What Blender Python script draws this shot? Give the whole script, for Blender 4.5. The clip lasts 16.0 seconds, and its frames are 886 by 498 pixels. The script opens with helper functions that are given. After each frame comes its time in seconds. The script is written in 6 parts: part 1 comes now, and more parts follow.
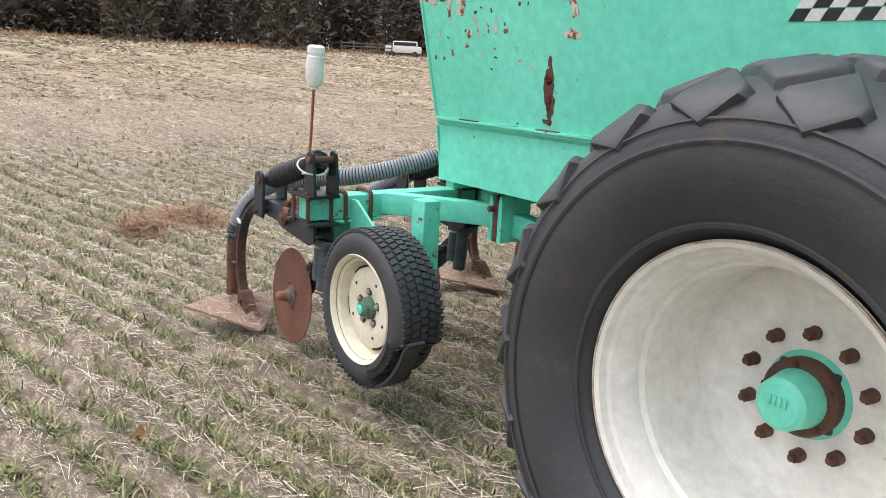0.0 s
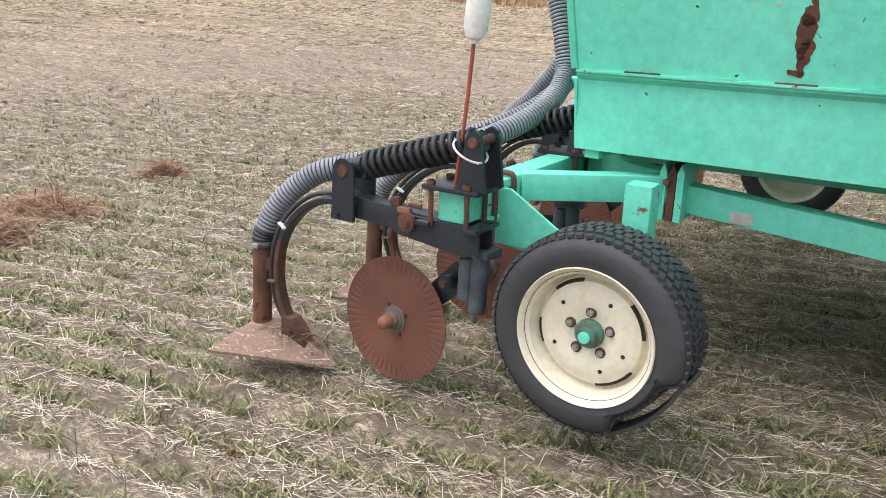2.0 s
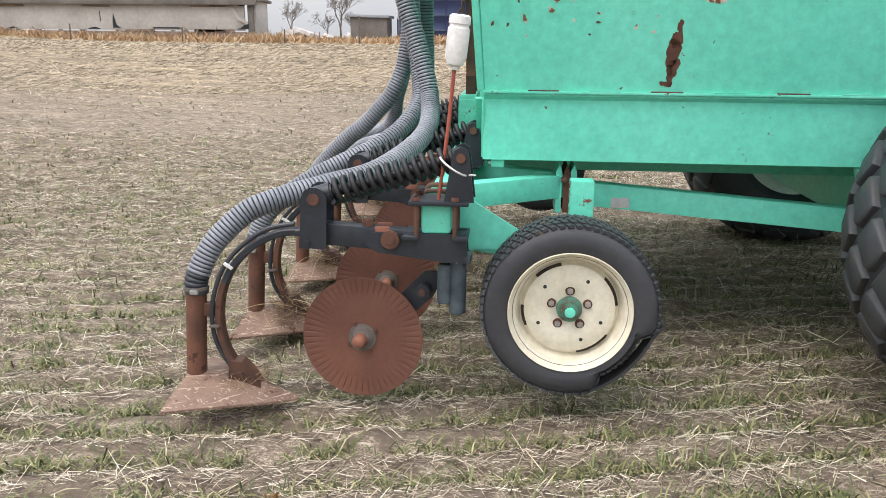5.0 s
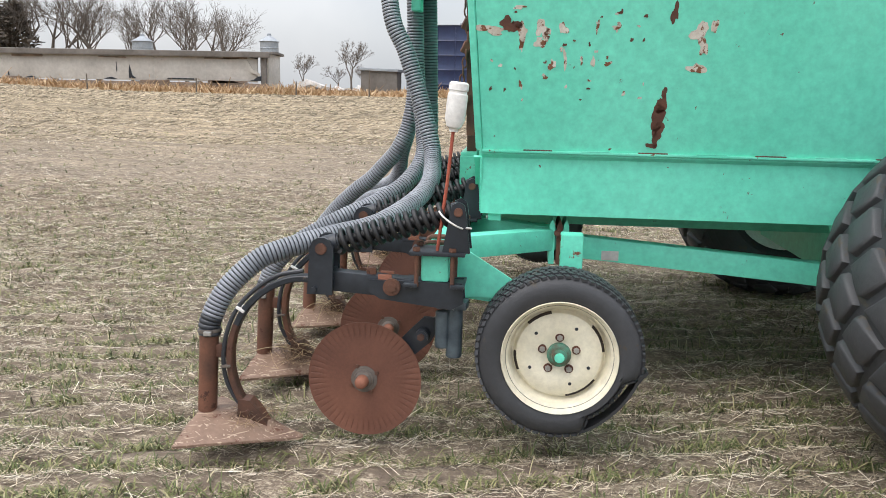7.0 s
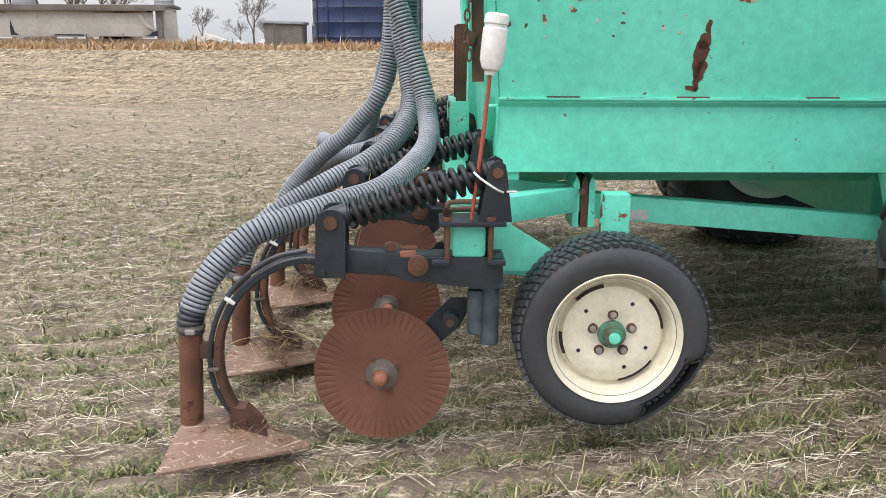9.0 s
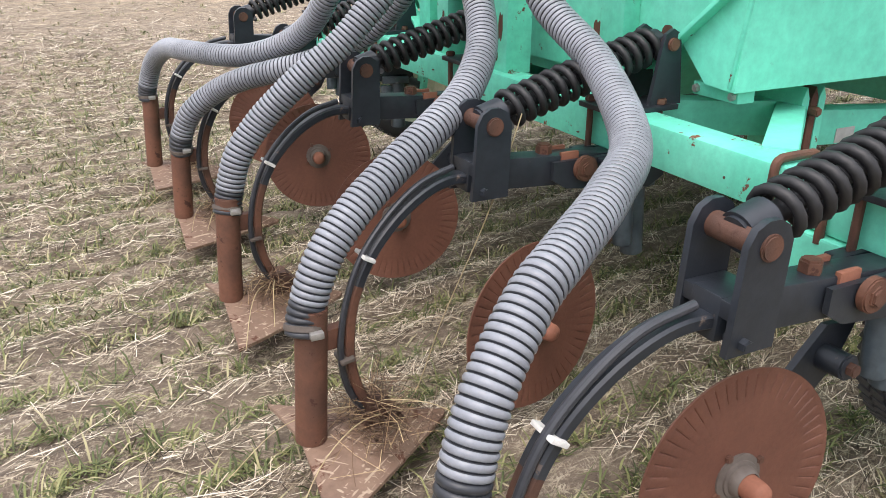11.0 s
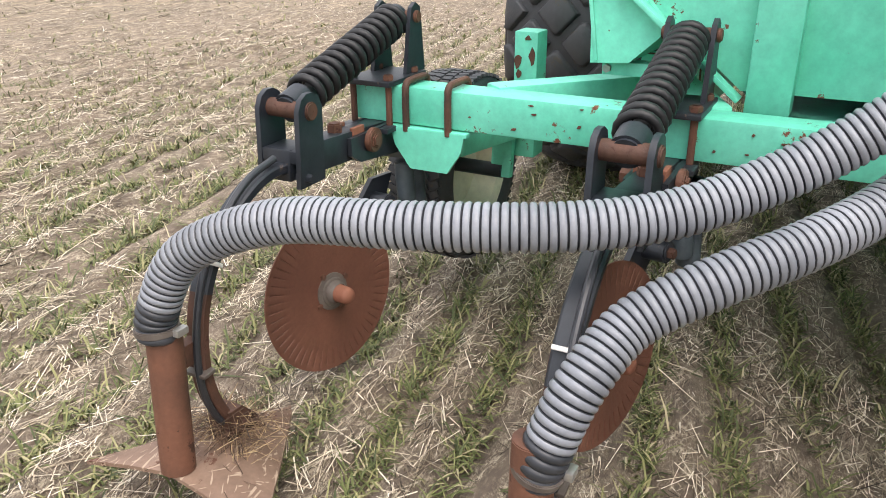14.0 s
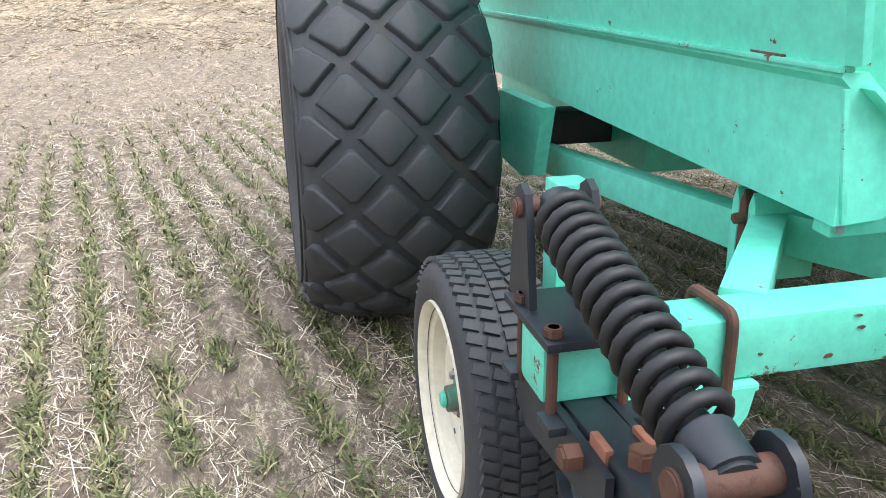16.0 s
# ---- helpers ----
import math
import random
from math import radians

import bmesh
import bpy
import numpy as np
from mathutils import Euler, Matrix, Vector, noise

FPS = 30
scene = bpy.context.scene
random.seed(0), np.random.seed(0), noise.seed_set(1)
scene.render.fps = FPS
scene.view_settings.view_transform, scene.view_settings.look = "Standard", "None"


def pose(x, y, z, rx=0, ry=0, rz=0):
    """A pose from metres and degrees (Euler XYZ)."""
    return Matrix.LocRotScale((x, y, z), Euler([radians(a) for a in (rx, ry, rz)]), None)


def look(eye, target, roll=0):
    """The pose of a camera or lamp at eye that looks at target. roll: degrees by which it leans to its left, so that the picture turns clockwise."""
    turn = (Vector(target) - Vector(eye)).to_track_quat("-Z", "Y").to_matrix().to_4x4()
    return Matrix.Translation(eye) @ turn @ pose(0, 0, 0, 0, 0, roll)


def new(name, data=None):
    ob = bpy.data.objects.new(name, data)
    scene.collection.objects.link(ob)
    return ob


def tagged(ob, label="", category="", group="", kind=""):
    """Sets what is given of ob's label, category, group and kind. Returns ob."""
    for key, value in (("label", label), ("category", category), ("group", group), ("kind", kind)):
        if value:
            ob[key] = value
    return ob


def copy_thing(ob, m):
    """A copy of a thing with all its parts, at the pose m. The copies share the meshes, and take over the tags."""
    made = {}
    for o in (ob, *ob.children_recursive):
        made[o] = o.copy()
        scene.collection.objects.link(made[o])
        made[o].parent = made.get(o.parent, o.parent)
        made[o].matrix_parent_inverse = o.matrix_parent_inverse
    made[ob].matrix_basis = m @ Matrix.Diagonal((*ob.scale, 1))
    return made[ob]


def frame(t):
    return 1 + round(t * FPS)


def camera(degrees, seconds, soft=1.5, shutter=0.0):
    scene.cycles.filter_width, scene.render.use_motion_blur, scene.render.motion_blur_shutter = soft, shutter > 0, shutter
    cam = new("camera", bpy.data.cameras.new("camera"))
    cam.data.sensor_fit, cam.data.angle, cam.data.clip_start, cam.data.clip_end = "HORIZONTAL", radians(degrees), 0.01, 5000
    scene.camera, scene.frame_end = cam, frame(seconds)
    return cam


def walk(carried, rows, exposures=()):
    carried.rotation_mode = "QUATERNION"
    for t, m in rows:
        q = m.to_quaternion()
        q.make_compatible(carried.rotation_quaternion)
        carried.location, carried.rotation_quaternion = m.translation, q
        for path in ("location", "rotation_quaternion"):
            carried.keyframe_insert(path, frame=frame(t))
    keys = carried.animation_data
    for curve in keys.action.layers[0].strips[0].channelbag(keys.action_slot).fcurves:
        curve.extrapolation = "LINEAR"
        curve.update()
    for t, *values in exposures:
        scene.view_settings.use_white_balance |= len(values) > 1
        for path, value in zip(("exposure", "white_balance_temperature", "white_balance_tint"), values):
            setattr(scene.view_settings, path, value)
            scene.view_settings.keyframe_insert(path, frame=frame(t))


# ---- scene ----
cam = camera(58.30, 16.0, soft=0.9)

PATH = [
    (0.0, (2.513, -1.506, 1.365), (0.954, -0.334, 0.921), 3.00),
    (0.5, (2.075, -1.659, 1.351), (0.543, -0.504, 0.785), 1.50),
    (1.0, (1.644, -1.825, 1.372), (0.207, -0.560, 0.792), 1.10),
    (1.5, (1.230, -1.988, 1.402), (-0.042, -0.555, 0.828), 0.90),
    (2.0, (0.801, -2.005, 1.378), (-0.233, -0.404, 0.774), 1.50),
    (2.5, (0.456, -2.106, 1.365), (-0.179, -0.291, 0.814), 2.30),
    (3.0, (0.193, -2.269, 1.395), (-0.153, -0.370, 0.873), 2.00),
    (3.5, (-0.015, -2.509, 1.395), (-0.228, -0.590, 0.875), 1.10),
    (4.0, (-0.216, -2.577, 1.373), (-0.369, -0.655, 0.840), 0.40),
    (6.5, (-0.214, -2.727, 1.354), (-0.405, -0.783, 0.929), 0.90),
    (7.0, (-0.170, -2.790, 1.398), (-0.355, -0.838, 1.005), 1.20),
    (7.5, (-0.169, -2.781, 1.391), (-0.340, -0.828, 0.997), 1.20),
    (8.0, (-0.171, -2.748, 1.386), (-0.308, -0.798, 0.961), 1.10),
    (8.2, (-0.210, -2.715, 1.372), (-0.325, -0.768, 0.930), 1.10),
    (10.3, (-1.402, -1.302, 1.297), (-0.870, 0.507, 0.630), -0.90),
    (10.5, (-1.511, -1.150, 1.266), (-0.881, 0.612, 0.561), -0.60),
    (11.0, (-1.760, -0.756, 1.257), (-0.933, 0.894, 0.487), 0.20),
    (11.5, (-2.005, -0.356, 1.282), (-0.970, 1.168, 0.503), -0.20),
    (12.0, (-2.126, 0.068, 1.246), (-0.955, 1.500, 0.488), -1.00),
    (12.5, (-2.236, 0.534, 1.249), (-0.952, 1.893, 0.540), 0.40),
    (13.0, (-2.307, 1.012, 1.240), (-0.849, 2.162, 0.496), 0.30),
    (13.5, (-2.283, 1.512, 1.236), (-0.768, 2.532, 0.421), 0.20),
    (14.0, (-2.296, 2.020, 1.250), (-0.673, 2.876, 0.454), -0.40),
    (14.5, (-2.196, 2.462, 1.236), (-0.471, 3.088, 0.438), -0.40),
    (15.0, (-1.993, 2.882, 1.235), (-0.145, 3.142, 0.517), 0.10),
    (15.5, (-1.777, 3.254, 1.279), (0.092, 3.047, 0.597), -0.10),
    (16.0, (-1.467, 3.591, 1.300), (0.378, 3.169, 0.655), -0.70),
]
walk(cam, [(t, look(eye, target, roll)) for t, eye, target, roll in PATH], [
    (0.0, 0.72, 6500, 14), (4.0, 0.70, 6500, 14), (7.5, 0.62, 6500, 11), (8.2, 0.62, 6500, 11), (10.5, 0.80, 6500, 15), (11.5, 0.88, 6900, 15),
    (12.0, 0.92, 7100, 15), (13.0, 0.90, 7000, 14), (14.5, 0.92, 6800, 14), (15.5, 1.03, 6600, 14), (16.0, 1.10, 6200, 13)])

# ---- world and light ----
world = bpy.data.worlds.new("sky")
scene.world = world
world.use_nodes = True
wn, wl = world.node_tree.nodes, world.node_tree.links
sky = wn.new("ShaderNodeTexSky")
sky.sky_type = "NISHITA"
sky.sun_disc = False
sky.sun_elevation = radians(62)
sky.sun_rotation = radians(-131)
sky.air_density, sky.dust_density, sky.ozone_density = 1.0, 4.0, 1.0
veil = wn.new("ShaderNodeMixRGB")
veil.blend_type = "MIX"
veil.inputs[0].default_value = 0.8
cloud = wn.new("ShaderNodeTexNoise")
cloud.inputs["Scale"].default_value = 3.0
cloud.inputs["Detail"].default_value = 6.0
ramp = wn.new("ShaderNodeValToRGB")
ramp.color_ramp.elements[0].position, ramp.color_ramp.elements[0].color = 0.35, (4.3, 4.6, 4.9, 1)
ramp.color_ramp.elements[1].position, ramp.color_ramp.elements[1].color = 0.65, (5.7, 5.85, 6.0, 1)
wl.new(cloud.outputs["Fac"], ramp.inputs[0])
wl.new(sky.outputs[0], veil.inputs[1])
wl.new(ramp.outputs[0], veil.inputs[2])
# an overcast sky is brighter overhead than at the horizon
way, parts, lift = wn.new("ShaderNodeTexCoord"), wn.new("ShaderNodeSeparateXYZ"), wn.new("ShaderNodeMapRange")
lift.inputs["To Min"].default_value, lift.inputs["To Max"].default_value = 0.80, 2.2
wl.new(way.outputs["Generated"], parts.inputs[0])
wl.new(parts.outputs["Z"], lift.inputs["Value"])
grade = wn.new("ShaderNodeMixRGB")
grade.blend_type = "MULTIPLY"
grade.inputs[0].default_value = 1.0
wl.new(veil.outputs[0], grade.inputs[1])
wl.new(lift.outputs[0], grade.inputs[2])
wl.new(grade.outputs[0], wn["Background"].inputs[0])
wn["Background"].inputs[1].default_value = 0.12
sun = new("sun", bpy.data.lights.new("sun", "SUN"))
sun.data.energy, sun.data.angle, sun.data.color = 1.1, radians(50), (1.0, 0.97, 0.93)
sun.matrix_world = look((-4, -3.5, 10), (0, 0, 0))

# ---- materials ----


def base_mat(name, rough=0.5, metal=0.0):
    m = bpy.data.materials.new(name)
    m.use_nodes = True
    n, l = m.node_tree.nodes, m.node_tree.links
    b = n["Principled BSDF"]
    b.inputs["Roughness"].default_value, b.inputs["Metallic"].default_value = rough, metal
    return m, n, l, b


def noise_node(n, l, scale, detail=5.0, rough=0.6, coord="Object", stretch=(1, 1, 1)):
    tc, mp, nz = n.new("ShaderNodeTexCoord"), n.new("ShaderNodeMapping"), n.new("ShaderNodeTexNoise")
    mp.inputs["Scale"].default_value = stretch
    nz.inputs["Scale"].default_value, nz.inputs["Detail"].default_value, nz.inputs["Roughness"].default_value = scale, detail, rough
    l.new(tc.outputs[coord], mp.inputs[0])
    l.new(mp.outputs[0], nz.inputs["Vector"])
    return nz


def ramp_node(n, l, src, stops):
    r = n.new("ShaderNodeValToRGB")
    while len(r.color_ramp.elements) < len(stops):
        r.color_ramp.elements.new(0.5)
    for e, (p, c) in zip(r.color_ramp.elements, stops):
        e.position, e.color = p, (*c, 1)
    l.new(src, r.inputs[0])
    return r


def mix_node(n, l, fac, a, b, mode="MIX"):
    m = n.new("ShaderNodeMixRGB")
    m.blend_type = mode
    for i, v in enumerate((fac, a, b)):
        if isinstance(v, (int, float)):
            m.inputs[i].default_value = v
        elif isinstance(v, tuple):
            m.inputs[i].default_value = (*v, 1)
        else:
            l.new(v, m.inputs[i])
    return m.outputs[0]


def bump_node(n, l, b, src, strength, dist=0.01):
    bp = n.new("ShaderNodeBump")
    bp.inputs["Strength"].default_value, bp.inputs["Distance"].default_value = strength, dist
    l.new(src, bp.inputs["Height"])
    l.new(bp.outputs[0], b.inputs["Normal"])


def surface(name, dark, light, scale, rough=0.5, metal=0.0, fine=60.0, bump=0.2, dist=0.004, spots=None, spot_at=0.68, spot_scale=9.0, stretch=(1, 1, 1), coord="Object"):
    """Two scales of tone, fine relief, and worn spots of another colour."""
    m, n, l, b = base_mat(name, rough, metal)
    big = noise_node(n, l, scale, 4, 0.55, coord, stretch)
    small = noise_node(n, l, fine, 6, 0.7, coord, stretch)
    col = ramp_node(n, l, big.outputs["Fac"], ((0.3, dark), (0.7, light))).outputs[0]
    grain = ramp_node(n, l, small.outputs["Fac"], ((0.3, (0.82, 0.82, 0.82)), (0.75, (1.08, 1.08, 1.08)))).outputs[0]
    col = mix_node(n, l, 1.0, col, grain, "MULTIPLY")
    if spots:
        sp = noise_node(n, l, spot_scale, 8, 0.7, coord)
        k = ramp_node(n, l, sp.outputs["Fac"], ((spot_at, (0, 0, 0)), (spot_at + 0.025, (1, 1, 1)))).outputs[0]
        col = mix_node(n, l, k, col, spots)
        rr = mix_node(n, l, k, (rough,) * 3, (0.85,) * 3)
        l.new(rr, b.inputs["Roughness"])
    l.new(col, b.inputs["Base Color"])
    bump_node(n, l, b, small.outputs["Fac"], bump, dist)
    return m


M_TEAL = surface("teal_paint", (0.140, 0.715, 0.525), (0.190, 0.785, 0.595), 1.7, 0.40, fine=25, bump=0.05, spots=(0.16, 0.06, 0.035), spot_at=0.668, spot_scale=17)
M_TEAL_WORN = surface("worn_teal_paint", (0.095, 0.61, 0.43), (0.19, 0.75, 0.57), 3.0, 0.43, fine=30, bump=0.08, spots=(0.17, 0.06, 0.033), spot_at=0.622, spot_scale=13)
M_BLACK = surface("dark_blue_black_paint", (0.013, 0.017, 0.024), (0.031, 0.037, 0.047), 5, 0.42, fine=40, bump=0.14, spots=(0.13, 0.10, 0.085), spot_at=0.67, spot_scale=14)
M_RUST = surface("rusty_steel", (0.052, 0.028, 0.021), (0.185, 0.078, 0.046), 6, 0.68, fine=90, bump=0.35, spots=(0.07, 0.03, 0.02), spot_at=0.62, spot_scale=20)
M_DISC = surface("disc_rust", (0.108, 0.041, 0.026), (0.195, 0.080, 0.050), 4, 0.62, fine=120, bump=0.25, spots=(0.27, 0.145, 0.095), spot_at=0.66, spot_scale=7)
M_SWEEP = surface("earth_worn_steel", (0.165, 0.098, 0.068), (0.30, 0.195, 0.14), 8, 0.62, fine=70, bump=0.3, spots=(0.12, 0.05, 0.03), spot_at=0.6, spot_scale=12)
M_RUBBER = surface("tyre_rubber", (0.034, 0.036, 0.041), (0.062, 0.064, 0.070), 2.2, 0.55, fine=45, bump=0.35, dist=0.006, spots=(0.075, 0.066, 0.056), spot_at=0.61, spot_scale=7)
M_CREAM = surface("cream_rim_paint", (0.74, 0.68, 0.52), (0.84, 0.79, 0.64), 5, 0.45, fine=30, bump=0.06, spots=(0.24, 0.13, 0.06), spot_at=0.72, spot_scale=14)
M_WHITE = surface("white_rim_paint", (0.82, 0.80, 0.74), (0.87, 0.86, 0.81), 2.5, 0.4, fine=25, bump=0.05, spots=(0.25, 0.13, 0.06), spot_at=0.705, spot_scale=18)
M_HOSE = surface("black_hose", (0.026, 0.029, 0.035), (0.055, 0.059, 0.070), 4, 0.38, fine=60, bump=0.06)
M_RIB = surface("paler_grey_hose_rib", (0.180, 0.193, 0.218), (0.325, 0.343, 0.382), 5, 0.32, fine=60, bump=0.06)
M_COIL = surface("black_spring_steel", (0.010, 0.0105, 0.012), (0.022, 0.022, 0.024), 6, 0.5, fine=50, bump=0.12, spots=(0.12, 0.05, 0.03), spot_at=0.69, spot_scale=20)
M_HUBCAP = surface("orange_rust", (0.20, 0.075, 0.045), (0.32, 0.13, 0.08), 9, 0.75, fine=90, bump=0.25)
M_SLOT = surface("dark_gap", (0.012, 0.010, 0.009), (0.05, 0.035, 0.025), 12, 0.9, fine=80, bump=0.2)
M_COLLAR = surface("greasy_grey_steel", (0.09, 0.07, 0.06), (0.17, 0.145, 0.125), 12, 0.6, fine=80, bump=0.2)
M_GALV = surface("zinc_band", (0.42, 0.41, 0.40), (0.58, 0.57, 0.55), 20, 0.4, 0.7, fine=90, bump=0.1)
M_TIE = surface("white_plastic_tie", (0.70, 0.69, 0.66), (0.82, 0.81, 0.78), 20, 0.45, fine=90, bump=0.03)
M_BOTTLE = surface("milky_plastic", (0.80, 0.78, 0.75), (0.90, 0.89, 0.87), 25, 0.3, fine=60, bump=0.06)
M_ROD = surface("faded_red_paint", (0.28, 0.06, 0.04), (0.46, 0.115, 0.065), 12, 0.5, fine=60, bump=0.1)
M_PLATE = surface("grey_plate", (0.45, 0.44, 0.43), (0.55, 0.54, 0.52), 20, 0.5, fine=60, bump=0.05)
M_DARKPATCH = surface("bare_rusty_patch", (0.085, 0.035, 0.025), (0.15, 0.065, 0.04), 16, 0.85, fine=90, bump=0.3)
M_PALEPATCH = surface("bare_primer_patch", (0.50, 0.42, 0.34), (0.74, 0.70, 0.63), 18, 0.8, fine=90, bump=0.3, spots=(0.20, 0.08, 0.04), spot_at=0.52, spot_scale=22)

M_OILGREEN = surface("greasy_green_paint", (0.11, 0.055, 0.035), (0.07, 0.30, 0.21), 30, 0.5, fine=90, bump=0.2)
M_BLUEGREY = surface("worn_blue_grey_paint", (0.035, 0.048, 0.060), (0.095, 0.125, 0.145), 14, 0.42, fine=60, bump=0.15, spots=(0.30, 0.33, 0.35), spot_at=0.68, spot_scale=16)
M_RUSTLINE = surface("rust_streaked_white_paint", (0.30, 0.19, 0.09), (0.72, 0.66, 0.55), 22, 0.7, fine=60, bump=0.1)


def scratch(m, colour, scale, turns, stretch=16):
    """Pale scratches lying a few ways over a painted or bare surface."""
    n, l = m.node_tree.nodes, m.node_tree.links
    b = n["Principled BSDF"]
    col = b.inputs["Base Color"].links[0].from_socket
    for i, turn in enumerate(turns):
        tc, mp, nz = n.new("ShaderNodeTexCoord"), n.new("ShaderNodeMapping"), n.new("ShaderNodeTexNoise")
        mp.vector_type = "TEXTURE"
        mp.inputs["Location"].default_value = (1.7 * i, 0.9 * i, 0)
        mp.inputs["Rotation"].default_value = (0, 0, radians(turn))
        mp.inputs["Scale"].default_value = (stretch, 1, 1)
        nz.inputs["Scale"].default_value, nz.inputs["Detail"].default_value = scale, 1.0
        l.new(tc.outputs["Object"], mp.inputs[0])
        l.new(mp.outputs[0], nz.inputs["Vector"])
        k = ramp_node(n, l, nz.outputs["Fac"], ((0.66, (0, 0, 0)), (0.70, (0.8, 0.8, 0.8)))).outputs[0]
        col = mix_node(n, l, k, col, colour)
    l.new(col, b.inputs["Base Color"])


scratch(M_SWEEP, (0.50, 0.38, 0.28), 120, (35, -40, 8))

# ---- mesh helpers ----


def part(name, bm, material, parent=None, label="", smooth=35):
    me = bpy.data.meshes.new(name)
    bm.to_mesh(me)
    bm.free()
    me.materials.append(material)
    if smooth:
        me.polygons.foreach_set("use_smooth", [True] * len(me.polygons))
        me.set_sharp_from_angle(angle=radians(smooth))
    ob = new(name, me)
    ob.parent = parent
    if label:
        ob["label"] = label
    return ob


def thing(name, label, category, group="", kind="", at=(0, 0, 0)):
    ob = new(name)
    ob.location = at
    return tagged(ob, label, category, group, kind)


def box(bm, c, size, bevel=0.004, rot=None):
    r = bmesh.ops.create_cube(bm, size=1)
    m = Matrix.Translation(c) @ (rot.to_4x4() if rot is not None else Matrix()) @ Matrix.Diagonal((*size, 1))
    bmesh.ops.transform(bm, matrix=m, verts=r["verts"])
    if bevel:
        es = {e for v in r["verts"] for e in v.link_edges}
        bmesh.ops.bevel(bm, geom=list(es), offset=min(bevel, min(size) * 0.3), segments=2, affect="EDGES", profile=0.6)


def beam(bm, a, b, w, h, bevel=0.006, up=(0, 0, 1)):
    """A bar of width w and height h from a to b."""
    a, b = Vector(a), Vector(b)
    x = (b - a).normalized()
    y = Vector(up).cross(x).normalized()
    z = x.cross(y)
    rot = Matrix((x, y, z)).transposed()
    box(bm, (a + b) / 2, ((b - a).length, w, h), bevel, rot)


def rod(bm, a, b, r, seg=16, r2=None, bevel=0.0):
    a, b = Vector(a), Vector(b)
    q = bmesh.ops.create_cone(bm, cap_ends=True, segments=seg, radius1=r, radius2=r if r2 is None else r2, depth=(b - a).length)
    m = Matrix.Translation((a + b) / 2) @ (b - a).to_track_quat("Z", "Y").to_matrix().to_4x4()
    bmesh.ops.transform(bm, matrix=m, verts=q["verts"])
    if bevel:
        es = {e for v in q["verts"] for e in v.link_edges if len(e.link_faces) == 2 and any(len(f.verts) > 4 for f in e.link_faces)}
        bmesh.ops.bevel(bm, geom=list(es), offset=bevel, segments=2, affect="EDGES")


def prism(bm, poly, thick, m=None, bevel=0.0):
    """A plate: an outline in x, z, thick along y, centred on y = 0."""
    vs = [bm.verts.new((x, -thick / 2, z)) for x, z in poly]
    f = bm.faces.new(vs)
    q = bmesh.ops.extrude_face_region(bm, geom=[f])
    top = [v for v in q["geom"] if isinstance(v, bmesh.types.BMVert)]
    for v in top:
        v.co.y += thick
    bm.normal_update()
    bmesh.ops.recalc_face_normals(bm, faces=list({g for v in vs + top for g in v.link_faces}))
    if bevel:
        es = {e for v in vs + top for e in v.link_edges}
        bmesh.ops.bevel(bm, geom=list(es), offset=bevel, segments=1, affect="EDGES")
        return
    if m is not None:
        bmesh.ops.transform(bm, matrix=m, verts=vs + top)


def smooth_path(pts, step):
    """Catmull-Rom through pts, resampled at even steps."""
    p = [Vector(q) for q in pts]
    p = [2 * p[0] - p[1]] + p + [2 * p[-1] - p[-2]]
    fine = []
    for i in range(1, len(p) - 2):
        a, b, c, d = p[i - 1:i + 3]
        for k in range(24):
            t = k / 24
            fine.append(0.5 * (2 * b + (c - a) * t + (2 * a - 5 * b + 4 * c - d) * t * t + (3 * b - a - 3 * c + d) * t ** 3))
    fine.append(p[-2])
    out, need = [fine[0]], step
    for a, b in zip(fine, fine[1:]):
        seg = (b - a).length
        while seg >= need > 0:
            a = a + (b - a) * (need / seg)
            out.append(a)
            seg, need = (b - a).length, step
        need -= seg
    return out


def sweep_tube(bm, path, radius, seg=14, section=None):
    """A tube along path; radius is a number or a function of the distance. section: own outline (u, v)."""
    t0 = (path[1] - path[0]).normalized()
    side = t0.orthogonal().normalized() if section is None else Vector((0, 1, 0))
    rings, dist = [], 0.0
    for i, p in enumerate(path):
        t = (path[min(i + 1, len(path) - 1)] - path[max(i - 1, 0)]).normalized()
        side = (side - t * side.dot(t)).normalized()
        up = t.cross(side)
        if i:
            dist += (p - path[i - 1]).length
        if section is None:
            r = radius(dist) if callable(radius) else radius
            ring = [bm.verts.new(p + side * (r * math.cos(a)) + up * (r * math.sin(a))) for a in (2 * math.pi * k / seg for k in range(seg))]
        else:
            ring = [bm.verts.new(p + side * u + up * v) for u, v in section]
        rings.append(ring)
    n = len(rings[0])
    for a, b in zip(rings, rings[1:]):
        for k in range(n):
            bm.faces.new((a[k], a[(k + 1) % n], b[(k + 1) % n], b[k]))
    bm.faces.new(list(reversed(rings[0])))
    bm.faces.new(rings[-1])


